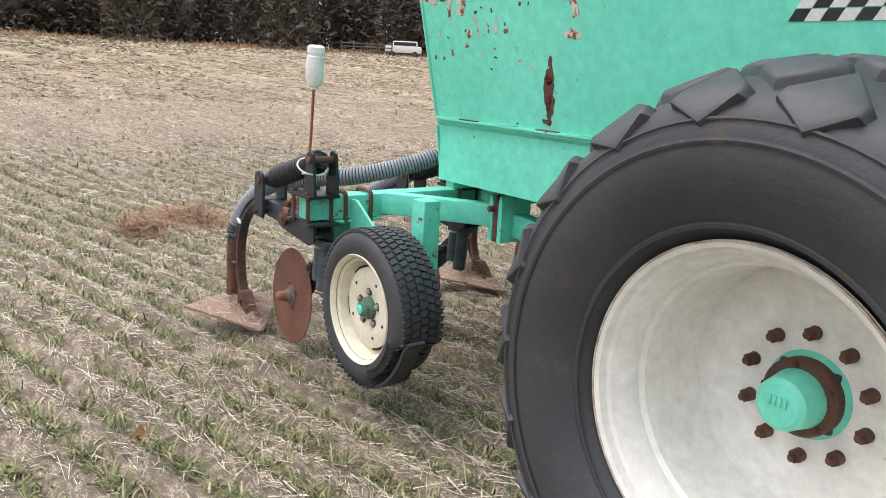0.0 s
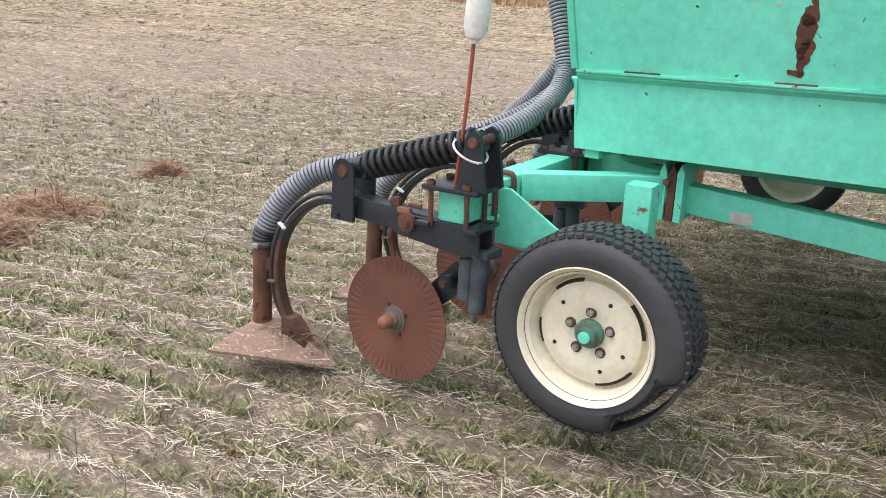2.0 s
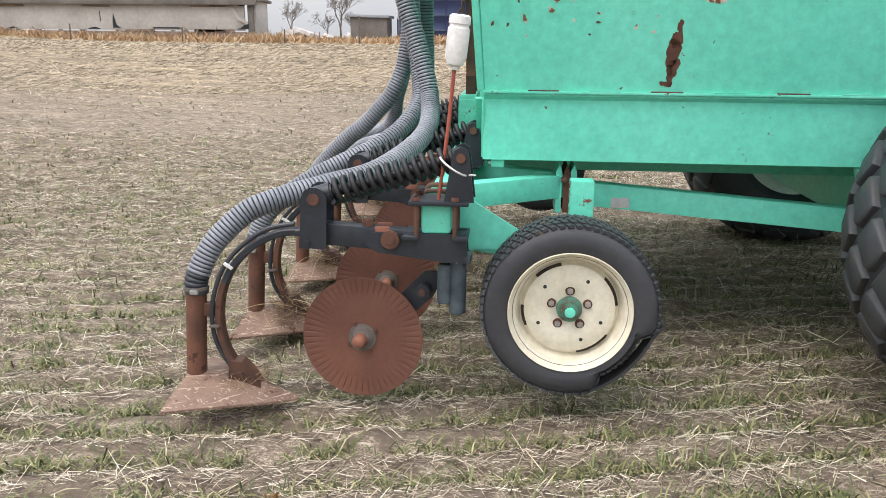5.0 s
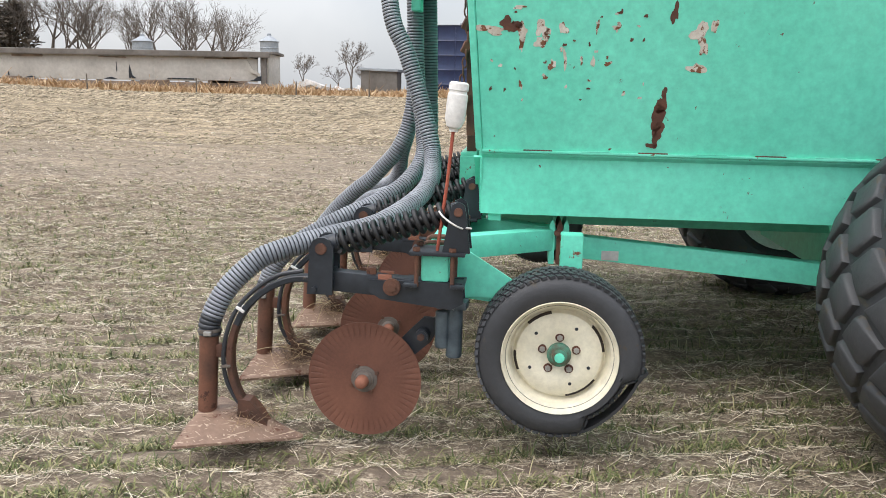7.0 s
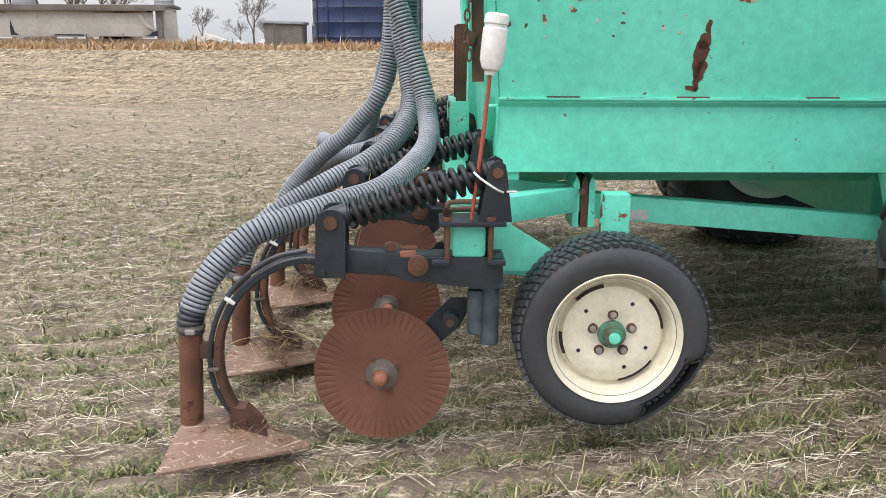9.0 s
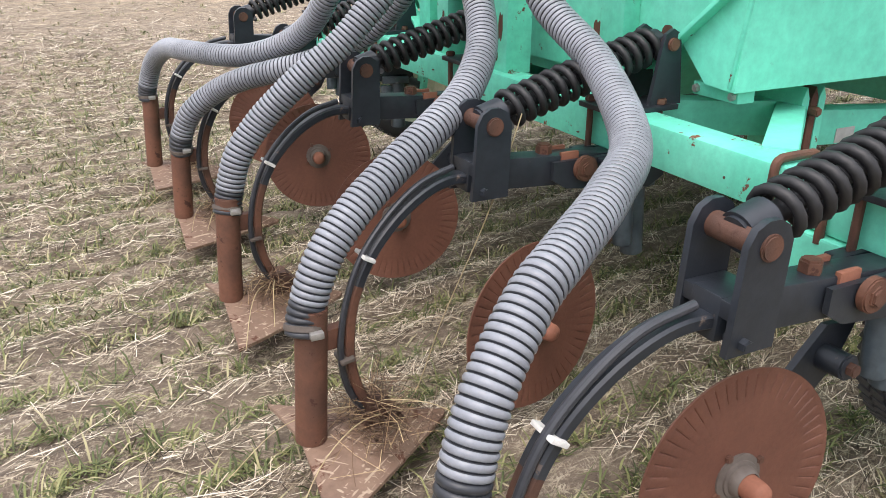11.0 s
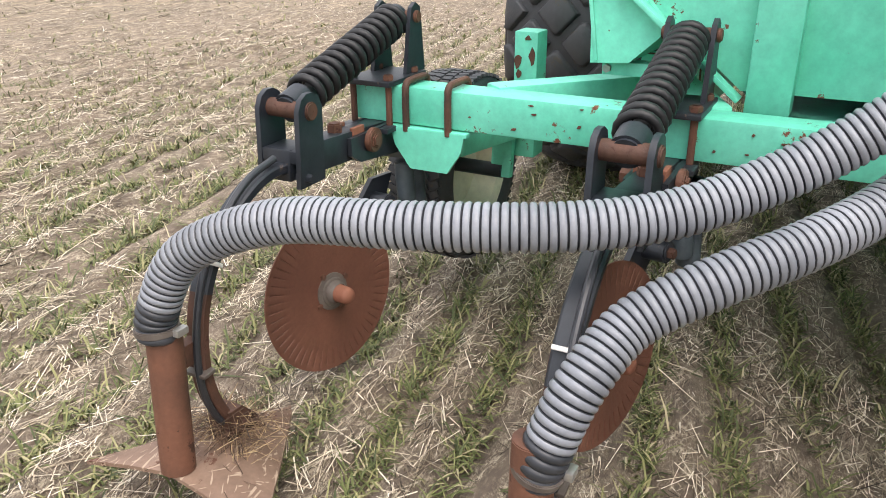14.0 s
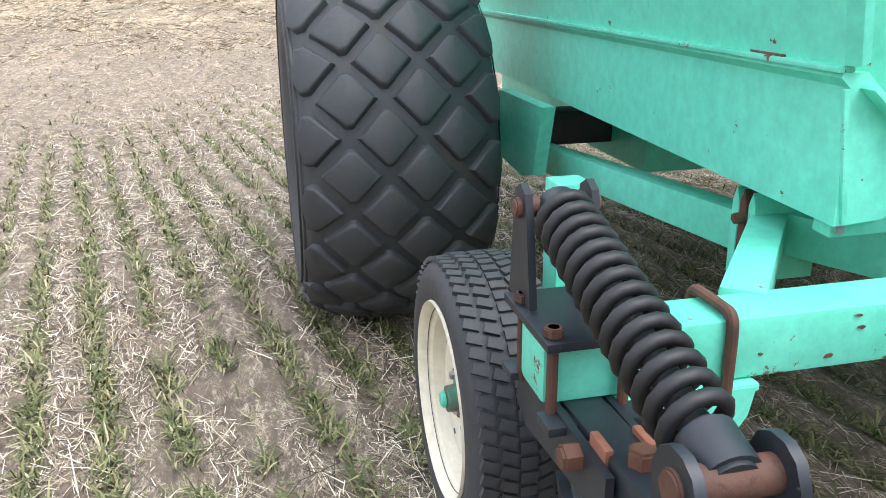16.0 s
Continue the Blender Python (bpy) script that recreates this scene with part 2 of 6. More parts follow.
def lathe(bm, profile, seg=64, axis_y=True, close=False, m=None):
    """Turns (y, r) points round the y axis."""
    rings = []
    for y, r in profile:
        rings.append([bm.verts.new((r * math.cos(a), y, r * math.sin(a))) for a in (2 * math.pi * k / seg for k in range(seg))])
    pairs = list(zip(rings, rings[1:])) + ([(rings[-1], rings[0])] if close else [])
    fs = []
    for a, b in pairs:
        for k in range(seg):
            fs.append(bm.faces.new((a[k], a[(k + 1) % seg], b[(k + 1) % seg], b[k])))
    bmesh.ops.recalc_face_normals(bm, faces=fs)
    if m is not None:
        bmesh.ops.transform(bm, matrix=m, verts=[v for r in rings for v in r])


def raw_mesh(name, verts, faces, material, per=4):
    me = bpy.data.meshes.new(name)
    me.vertices.add(len(verts))
    me.vertices.foreach_set("co", np.asarray(verts, np.float32).ravel())
    faces = np.asarray(faces, np.int32)
    me.loops.add(faces.size)
    me.loops.foreach_set("vertex_index", faces.ravel())
    me.polygons.add(len(faces))
    me.polygons.foreach_set("loop_start", np.arange(len(faces), dtype=np.int32) * per)
    me.update(calc_edges=True)
    me.validate()
    me.materials.append(material)
    return me


# ---- ground ----
ROW, PHASE = 0.2075, 0.66
SKEW = radians(11.66)
ALONG, ACROSS = (math.cos(SKEW), math.sin(SKEW)), (-math.sin(SKEW), math.cos(SKEW))


def across(x, y):
    """Distance across the drill rows."""
    return x * ACROSS[0] + y * ACROSS[1]


def along(x, y):
    return x * ALONG[0] + y * ALONG[1]



def rise(x, r):
    """The field climbs gently, most of all towards the shelterbelt."""
    c = np.clip(-x / np.maximum(r, 1), 0, 1)
    k = np.clip((c - 0.45) / 0.42, 0, 1)
    most = 1.25 - 0.3 * c + 2.15 * k * k * (3 - 2 * k)
    return most * (1 - np.exp(-np.maximum(r - 6, 0) / 60))


def lattice(px, py, seed):
    """Value noise on a unit lattice."""
    ix, iy = np.floor(px).astype(np.int64), np.floor(py).astype(np.int64)
    fx, fy = px - ix, py - iy
    fx, fy = fx * fx * (3 - 2 * fx), fy * fy * (3 - 2 * fy)

    def h(a, b):
        v = (a * 374761393 + b * 668265263 + seed * 974711) & 0x7FFFFFFF
        v = ((v ^ (v >> 13)) * 1274126177) & 0x7FFFFFFF
        return ((v ^ (v >> 16)) & 0xFFFF) / 65535.0

    return (h(ix, iy) * (1 - fx) + h(ix + 1, iy) * fx) * (1 - fy) + (h(ix, iy + 1) * (1 - fx) + h(ix + 1, iy + 1) * fx) * fy


def ground_z(x, y):
    x, y = np.asarray(x, float), np.asarray(y, float)
    r = np.hypot(x + 0.5, y - 1)
    near = np.clip((14 - r) / 8, 0, 1)
    wob = across(x, y) + 0.05 * (lattice(x * 0.7, y * 0.7, 3) - 0.5)
    z = 0.020 * np.cos(2 * math.pi * (wob / ROW - PHASE + 0.5)) + 0.035 * (lattice(x * 3, y * 5, 5) - 0.5) + 0.02 * (lattice(x * 9, y * 13, 7) - 0.5) + 0.008 * (lattice(x * 30, y * 30, 9) - 0.5)
    return z * near + rise(x, r)


def graded(lo, hi, step, reach, n):
    out = np.geomspace(step, reach, n).cumsum()
    out = out * reach / out[-1]
    return np.concatenate([lo - out[::-1], np.arange(lo, hi + step / 2, step), hi + out])


def build_ground(material):
    xs, ys = graded(-5.5, 5.0, 0.04, 600, 60), graded(-2.6, 7.0, 0.028, 600, 60)
    gx, gy = np.meshgrid(xs, ys)
    v = np.stack([gx, gy, ground_z(gx, gy)], -1).reshape(-1, 3)
    nx, ny = len(xs), len(ys)
    i = (np.arange(ny - 1)[:, None] * nx + np.arange(nx - 1)[None]).ravel()
    me = raw_mesh("ground", v, np.stack([i, i + 1, i + nx + 1, i + nx], -1), material)
    me.polygons.foreach_set("use_smooth", [True] * len(me.polygons))
    return tagged(new("ground", me), "tan stubble field with thin green crop rows and bare soil", "field", kind="structure")


def straw_lines(n, l, scale, turn, seed):
    """Thin lines lying one way, as a mask."""
    tc, mp, nz = n.new("ShaderNodeTexCoord"), n.new("ShaderNodeMapping"), n.new("ShaderNodeTexNoise")
    mp.vector_type = "TEXTURE"
    mp.inputs["Location"].default_value = (seed, seed * 2, 0)
    mp.inputs["Rotation"].default_value = (0, 0, radians(turn))
    mp.inputs["Scale"].default_value = (18, 1, 1)
    nz.inputs["Scale"].default_value, nz.inputs["Detail"].default_value, nz.inputs["Roughness"].default_value = scale, 1.5, 0.6
    l.new(tc.outputs["Object"], mp.inputs[0])
    l.new(mp.outputs[0], nz.inputs["Vector"])
    return ramp_node(n, l, nz.outputs["Fac"], ((0.56, (0, 0, 0)), (0.62, (1, 1, 1)))).outputs[0]


def soil_material():
    m, n, l, b = base_mat("stubble_field", 0.95)
    clod = noise_node(n, l, 3.0, 8, 0.7)
    litter = noise_node(n, l, 55.0, 6, 0.75, stretch=(0.45, 1.2, 1))
    mid = noise_node(n, l, 14.0, 7, 0.75, stretch=(0.55, 1.3, 1))
    patch = noise_node(n, l, 0.16, 4, 0.6)
    streak = noise_node(n, l, 1.1, 8, 0.75, stretch=(0.22, 1.0, 1))
    soil = ramp_node(n, l, clod.outputs["Fac"], ((0.30, (0.09, 0.067, 0.050)), (0.7, (0.225, 0.172, 0.130)))).outputs[0]
    chaff = ramp_node(n, l, litter.outputs["Fac"], ((0.36, (0.06, 0.045, 0.033)), (0.62, (0.30, 0.24, 0.175)))).outputs[0]
    k = ramp_node(n, l, litter.outputs["Fac"], ((0.50, (0.02, 0.02, 0.02)), (0.62, (0.55, 0.55, 0.55)))).outputs[0]
    col = mix_node(n, l, k, soil, chaff)
    # fine straw pressed into the soil, lying three ways
    lines = straw_lines(n, l, 210, 10, 1.3)
    for turn, seed in ((40, 4.7), (-22, 9.1), (75, 6.1)):
        lines = mix_node(n, l, 1.0, lines, straw_lines(n, l, 190, turn, seed), "LIGHTEN")
    where = ramp_node(n, l, mid.outputs["Fac"], ((0.44, (0.02, 0.02, 0.02)), (0.56, (0.85, 0.85, 0.85)))).outputs[0]
    lines = mix_node(n, l, 1.0, lines, where, "MULTIPLY")
    pale = ramp_node(n, l, litter.outputs["Fac"], ((0.35, (0.22, 0.172, 0.115)), (0.65, (0.66, 0.565, 0.43)))).outputs[0]
    col = mix_node(n, l, lines, col, pale)
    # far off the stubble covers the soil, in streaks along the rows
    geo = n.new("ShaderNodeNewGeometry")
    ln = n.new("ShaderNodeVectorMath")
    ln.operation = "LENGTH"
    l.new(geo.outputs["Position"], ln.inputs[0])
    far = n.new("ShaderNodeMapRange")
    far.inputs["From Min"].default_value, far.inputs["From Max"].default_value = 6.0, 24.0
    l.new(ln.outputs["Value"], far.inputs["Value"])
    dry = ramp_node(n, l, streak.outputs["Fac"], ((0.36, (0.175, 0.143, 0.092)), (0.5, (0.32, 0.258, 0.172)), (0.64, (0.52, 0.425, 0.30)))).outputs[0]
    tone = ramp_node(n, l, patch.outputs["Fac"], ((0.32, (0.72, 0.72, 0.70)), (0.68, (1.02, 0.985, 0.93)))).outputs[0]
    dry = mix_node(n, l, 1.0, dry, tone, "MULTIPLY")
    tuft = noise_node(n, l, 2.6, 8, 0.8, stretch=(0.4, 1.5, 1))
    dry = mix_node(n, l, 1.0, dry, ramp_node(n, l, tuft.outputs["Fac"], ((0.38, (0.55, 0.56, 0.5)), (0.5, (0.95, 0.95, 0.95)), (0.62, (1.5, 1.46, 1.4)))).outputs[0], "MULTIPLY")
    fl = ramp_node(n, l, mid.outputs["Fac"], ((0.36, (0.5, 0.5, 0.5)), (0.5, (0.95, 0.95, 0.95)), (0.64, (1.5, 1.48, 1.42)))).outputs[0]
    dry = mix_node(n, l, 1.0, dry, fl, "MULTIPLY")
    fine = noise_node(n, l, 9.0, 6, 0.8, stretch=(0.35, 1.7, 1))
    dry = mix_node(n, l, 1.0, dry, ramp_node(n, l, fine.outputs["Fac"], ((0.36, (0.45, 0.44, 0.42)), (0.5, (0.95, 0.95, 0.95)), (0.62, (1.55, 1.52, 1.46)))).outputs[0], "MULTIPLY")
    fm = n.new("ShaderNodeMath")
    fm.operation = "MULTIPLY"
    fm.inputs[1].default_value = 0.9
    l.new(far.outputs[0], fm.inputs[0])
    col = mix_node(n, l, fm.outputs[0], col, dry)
    l.new(col, b.inputs["Base Color"])
    bump_node(n, l, b, litter.outputs["Fac"], 0.6, 0.02)
    return m


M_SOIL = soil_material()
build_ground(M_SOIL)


def blade_material(name, stops, rough=0.7):
    m, n, l, b = base_mat(name, rough)
    g = n.new("ShaderNodeNewGeometry")
    c = ramp_node(n, l, g.outputs["Random Per Island"], stops).outputs[0]
    nz = noise_node(n, l, 40, 3)
    c = mix_node(n, l, 0.35, c, mix_node(n, l, 1.0, c, ramp_node(n, l, nz.outputs["Fac"], ((0.3, (0.5, 0.5, 0.5)), (0.7, (1.3, 1.3, 1.3)))).outputs[0], "MULTIPLY"))
    l.new(c, b.inputs["Base Color"])
    return m


M_STRAW = blade_material("straw", ((0.0, (0.030, 0.022, 0.015)), (0.22, (0.12, 0.09, 0.06)), (0.45, (0.36, 0.288, 0.20)), (0.72, (0.66, 0.565, 0.43)), (1.0, (0.90, 0.82, 0.68))))
M_STUBBLE = blade_material("far_stubble", ((0.0, (0.07, 0.055, 0.032)), (0.5, (0.26, 0.208, 0.135)), (1.0, (0.60, 0.50, 0.35))))
M_GRASS = blade_material("crop_leaf", ((0.0, (0.055, 0.070, 0.024)), (0.35, (0.115, 0.138, 0.045)), (0.66, (0.205, 0.218, 0.080)), (0.84, (0.31, 0.29, 0.13)), (1.0, (0.50, 0.43, 0.28))))


def scatter(rng, n, reach, power):
    """Places round the machine, thinning out with the distance."""
    r = reach * rng.random(n) ** power
    a = rng.random(n) * 2 * math.pi
    return -0.6 + r * np.cos(a) * 1.1, 1.0 + r * np.sin(a), r


def build_straw(count):
    rng = np.random.default_rng(4)
    x, y, r = scatter(rng, count, 24, 1.05)
    near = rng.random(count) < 0.62
    r = np.where(near, rng.uniform(4.0, 9.0, count) * np.sqrt(rng.random(count)), r)
    a = rng.random(count) * 2 * math.pi
    x, y = -0.6 + r * np.cos(a) * 1.1, 1.0 + r * np.sin(a)
    p, q = along(x, y), across(x, y)
    mat = 0.6 * lattice(p * 1.3, q * 3.0, 11) + 0.4 * lattice(p * 4.5, q * 7.5, 12)
    row = 0.5 + 0.5 * np.cos(2 * math.pi * (q / ROW - PHASE + 0.5))
    keep = 1.35 * mat + 0.50 * row + 0.25 * rng.random(count) > 1.01
    x, y, r = x[keep], y[keep], r[keep]
    n = len(x)
    ln = rng.gamma(2.2, 0.020, n).clip(0.012, 0.17) * (1 + 0.05 * r)
    w = rng.uniform(0.0006, 0.0014, n) * (1 + 0.16 * r)
    a = SKEW + rng.normal(0, 0.75, n) + math.pi * (rng.random(n) < 0.5)
    tilt = rng.normal(0.08, 0.16, n)
    stand = rng.random(n) < 0.05
    tilt[stand] = rng.uniform(0.6, 1.5, stand.sum())
    ln[stand] *= 0.6
    z = ground_z(x, y) + rng.uniform(0.001, 0.016, n) + 0.3 * ln * np.abs(np.sin(tilt))
    d = np.stack([np.cos(a) * np.cos(tilt), np.sin(a) * np.cos(tilt), np.sin(tilt)], -1)
    s = np.stack([-np.sin(a), np.cos(a), rng.normal(0, 0.5, n)], -1)
    s *= (w / np.linalg.norm(s, axis=1))[:, None]
    c = np.stack([x, y, z], -1)
    p0, p2 = c - d * (ln / 2)[:, None], c + d * (ln / 2)[:, None]
    v = np.stack([p0 - s, p0 + s, p2 + s * 0.6, p2 - s * 0.6], 1).reshape(-1, 3)
    f = np.arange(4 * n).reshape(-1, 4)
    return tagged(new("straw_litter", raw_mesh("straw_litter", v, f, M_STRAW)), "pale dry straw scattered over the soil of the field", "straw", kind="stuff")


def build_crop(count):
    rng = np.random.default_rng(8)
    x, y, r = scatter(rng, count, 17, 0.72)
    near = rng.random(count) < 0.86
    r = np.where(near, rng.uniform(4.0, 8.5, count) * np.sqrt(rng.random(count)), r)
    a = rng.random(count) * 2 * math.pi
    x, y = -0.6 + r * np.cos(a) * 1.1, 1.0 + r * np.sin(a)
    p, q = along(x, y), across(x, y)
    q = (np.round(q / ROW - PHASE) + PHASE) * ROW + rng.normal(0, 0.016, count) - 0.05 * (lattice(x * 0.7, y * 0.7, 3) - 0.5)
    x, y = p * ALONG[0] + q * ACROSS[0], p * ALONG[1] + q * ACROSS[1]
    keep = 0.45 * lattice(p * 1.2, q * 3.9, 17) + 0.55 * lattice(p * 7, q * 4, 18) + 0.40 * rng.random(count) > 0.525
    x, y, r = x[keep], y[keep], r[keep]
    m = len(x)
    per = 5
    x, y, r = np.repeat(x, per) + rng.normal(0, 0.020, m * per), np.repeat(y, per) + rng.normal(0, 0.017, m * per), np.repeat(r, per)
    n = len(x)
    ln = rng.gamma(5.0, 0.0115, n).clip(0.02, 0.12)
    w = rng.uniform(0.0014, 0.0029, n) * (1 + 0.10 * r)
    a = rng.random(n) * 2 * math.pi
    tilt = rng.uniform(0.15, 1.1, n)
    z = ground_z(x, y) + 0.008
    c = np.stack([x, y, z], -1)
    s = np.stack([-np.sin(a), np.cos(a), 0 * a], -1) * w[:, None]
    d1 = np.stack([np.cos(a) * np.cos(tilt), np.sin(a) * np.cos(tilt), np.sin(tilt)], -1)
    t2 = tilt - rng.uniform(0.3, 1.1, n)
    d2 = np.stack([np.cos(a) * np.cos(t2), np.sin(a) * np.cos(t2), np.sin(t2)], -1)
    p1 = c + d1 * (ln * 0.55)[:, None]
    p2 = p1 + d2 * (ln * 0.45)[:, None]
    p2[:, 2] = np.maximum(p2[:, 2], z + 0.012)
    v = np.stack([c - s, c + s, p1 - s, p1 + s, p2 - s * 0.15, p2 + s * 0.15], 1).reshape(-1, 3)
    i = (np.arange(n) * 6)[:, None]
    f = (i[:, :, None] + np.array([[0, 1, 3, 2], [2, 3, 5, 4]])[None]).reshape(-1, 4)
    return tagged(new("crop_grass", raw_mesh("crop_grass", v, f, M_GRASS)), "short green winter crop growing in thin rows", "crop", kind="stuff")


def build_far_straw(count):
    """Tufts of stubble from the near field out to the verge."""
    rng = np.random.default_rng(14)
    r = 14 + 90 * rng.random(count) ** 1.25
    a = rng.uniform(-0.35, 3.5, count)
    x, y = -0.6 + r * np.cos(a), 1.0 + r * np.sin(a)
    keep = (lattice(x * 0.25, y * 1.4, 51) + 0.5 * lattice(x * 0.9, y * 3.0, 52) + 0.5 * rng.random(count) > 0.95) & ((np.hypot(x, y) < 100) & (y < 61))
    x, y, r = x[keep], y[keep], r[keep]
    n = len(x)
    ln = rng.gamma(3, 0.05, n) * (0.7 + 0.03 * r)
    w = rng.uniform(0.00022, 0.00055, n) * r
    t = rng.normal(0, 0.7, n)
    tilt = rng.uniform(0.0, 0.35, n)
    d = np.stack([np.cos(t) * np.cos(tilt), np.sin(t) * np.cos(tilt), np.sin(tilt)], -1) * (ln / 2)[:, None]
    s = np.stack([-np.sin(t) * 0.5, np.cos(t) * 0.5, 0.8 + 0 * t], -1) * w[:, None]
    c = np.stack([x, y, ground_z(x, y) + 0.02], -1)
    v = np.stack([c - d - s, c - d + s, c + d + s, c + d - s], 1).reshape(-1, 3)
    return tagged(new("far_stubble", raw_mesh("far_stubble", v, np.arange(4 * n).reshape(-1, 4), M_STUBBLE)), "pale tufts of stubble out to the field edge", "stubble", kind="stuff")


build_straw(900000)
build_far_straw(200000)
build_crop(62000)

# ---- large wheels ----
AX, AZ = 1.69, 0.705
YC = 1.61


def tread_point(a, h):
    """Radius and side place on the tread, a metres from the middle over the shoulder, h proud of it."""
    sgn, a = (1 if a >= 0 else -1), abs(a)
    if a < 0.2:
        return 0.703 - 0.024 * (a / 0.2) ** 2 + h, sgn * a
    if a < 0.31:
        t = (a - 0.2) / 0.11
        return 0.679 - 0.044 * t ** 1.5 + h * (1 - 0.45 * t), sgn * (a + 0.5 * h * t)
    t = (a - 0.31) / 0.12
    return 0.635 - 0.080 * t + 0.45 * h, sgn * (0.31 + 0.028 * t + 0.75 * h)


def big_wheel(y_mid, face):
    """face: -1 where the dish looks towards -y."""
    w = thing("large_flotation_wheel", "large black diamond-tread tyre on a white steel rim", "wheel", "large wheels of the implement", at=(AX, y_mid, AZ))
    bm = bmesh.new()
    prof = [(-0.215, 0.345), (-0.25, 0.37), (-0.30, 0.41), (-0.335, 0.47), (-0.347, 0.525), (-0.341, 0.575)]
    prof += [(-0.327, 0.614), (-0.308, 0.636), (-0.255, 0.662), (-0.2, 0.679), (-0.1, 0.697)]
    full = prof + [(0, 0.703)] + [(-y, r) for y, r in reversed(prof)]
    lathe(bm, full, 96)
    bmesh.ops.recalc_face_normals(bm, faces=bm.faces)
    tyre = part("tyre", bm, M_RUBBER, w, smooth=28)
    # raised circles on the sidewalls
    for s in (-1, 1):
        for rr, t, yy in ((0.560, 0.006, s * 0.343), (0.40, 0.008, s * 0.287), (0.600, 0.004, s * 0.332)):
            bm = bmesh.new()
            lathe(bm, [(yy - 0.006, rr - t), (yy + s * 0.006, rr - t), (yy + s * 0.008, rr), (yy + s * 0.006, rr + t), (yy - 0.006, rr + t)], 96, close=True)
            part("sidewall_ring", bm, M_RUBBER, tyre, smooth=28)
    # diamond lugs in six rows round the tread, each row sharing one mesh
    n = 18
    for j, yy in enumerate((-0.30, -0.18, -0.06, 0.06, 0.18, 0.30)):
        bm = bmesh.new()
        hw, hh, top = 0.108, 0.112, 0.027
        shape = ((-0.93, 0), (-0.12, -0.86), (0.12, -0.86), (0.93, 0), (0.12, 0.86), (-0.12, 0.86))
        m = len(shape)
        rings = []
        for f, h in ((1.0, -0.008), (0.90, 0.016), (0.85, 0.023), (0.76, top)):
            ring = []
            for du, dv in shape:
                rr, yv = tread_point(yy + du * hw * f, h)
                a = dv * hh * f / 0.715
                ring.append(bm.verts.new((rr * math.cos(a), yv, rr * math.sin(a))))
            rings.append(ring)
        for low, high in zip(rings, rings[1:]):
            for k in range(m):
                bm.faces.new((low[k], low[(k + 1) % m], high[(k + 1) % m], high[k]))
        high = rings[-1]
        mid = bm.verts.new(sum((v.co for v in high), Vector()) / m * 1.003)
        for k in range(m):
            bm.faces.new((high[k], high[(k + 1) % m], mid))
        bmesh.ops.recalc_face_normals(bm, faces=bm.faces)
        first = part("tread_lug", bm, M_RUBBER, tyre, smooth=50)
        first.rotation_euler = (0, math.pi * (j % 2) / n, 0)
        for i in range(1, n):
            q = new("tread_lug", first.data)
            q.parent = tyre
            q.rotation_euler = (0, 2 * math.pi * (i + (j % 2) * 0.5) / n, 0)
    # plain raised shapes where the sidewall carries its mark
    for i in range(8):
        bm = bmesh.new()
        a = radians(60 + i * 8)
        c = Vector((0.50 * math.cos(a), face * 0.3375, 0.50 * math.sin(a)))
        rot = Matrix.Rotation(-a + math.pi / 2, 3, "Y")
        box(bm, c + Vector((0, -face * 0.0025, 0)), (0.030, 0.006, 0.040), 0.002, rot)
        box(bm, c, (0.018, 0.004, 0.010), 0.001, rot)
        part("sidewall_mark", bm, M_RUBBER, w)
    bm = bmesh.new()
    f = face
    out = [(f * 0.262, 0.352), (f * 0.268, 0.362), (f * 0.258, 0.368), (f * 0.246, 0.356), (f * 0.238, 0.338), (f * 0.215, 0.328), (f * 0.20, 0.318), (f * 0.165, 0.315), (f * 0.155, 0.305), (f * 0.10, 0.303), (f * 0.03, 0.306), (f * -0.035, 0.300)]
    back = [(f * -0.06, 0.305), (f * -0.10, 0.305), (f * -0.20, 0.32), (f * -0.245, 0.345), (f * -0.26, 0.36), (f * -0.25, 0.345), (f * -0.205, 0.31), (f * -0.10, 0.295), (f * -0.035, 0.292)]
    dish = [(f * -0.040, 0.302), (f * -0.035, 0.27), (f * -0.025, 0.20), (f * -0.023, 0.10), (f * -0.035, 0.10), (f * -0.050, 0.302)]
    lathe(bm, out + back, 96, close=True)
    lathe(bm, dish, 96, close=True)
    rim = part("rim", bm, M_WHITE, w, "white painted deep steel rim", smooth=40)
    for yy, rr, t in ((f * -0.036, 0.2985, 0.0022), (f * 0.2665, 0.3655, 0.0022)):
        bm = bmesh.new()
        lathe(bm, [(yy - t, rr - t), (yy + t, rr - t), (yy + t, rr + t), (yy - t, rr + t)], 96, close=True)
        part("rust_line", bm, M_RUSTLINE, rim, "thin line of rust round the rim")
    for i in range(10):
        a = 2 * math.pi * (i + 0.55) / 10
        c = Vector((0.142 * math.cos(a), f * -0.005, 0.142 * math.sin(a)))
        bm = bmesh.new()
        rod(bm, c + Vector((0, f * -0.03, 0)), c + Vector((0, f * -0.018, 0)), 0.019, 20, bevel=0.003)
        part("bolt_washer", bm, M_DARKPATCH, rim, "rust ring round a wheel bolt")
        bm = bmesh.new()
        rod(bm, c + Vector((0, f * -0.02, 0)), c + Vector((0, f * 0.008, 0)), 0.0165, 6, bevel=0.003)
        rod(bm, c + Vector((0, f * 0.006, 0)), c + Vector((0, f * 0.022, 0)), 0.009, 10, bevel=0.002)
        part("wheel_bolt", bm, M_RUST, rim, "rusty dark wheel bolt")
    bm = bmesh.new()
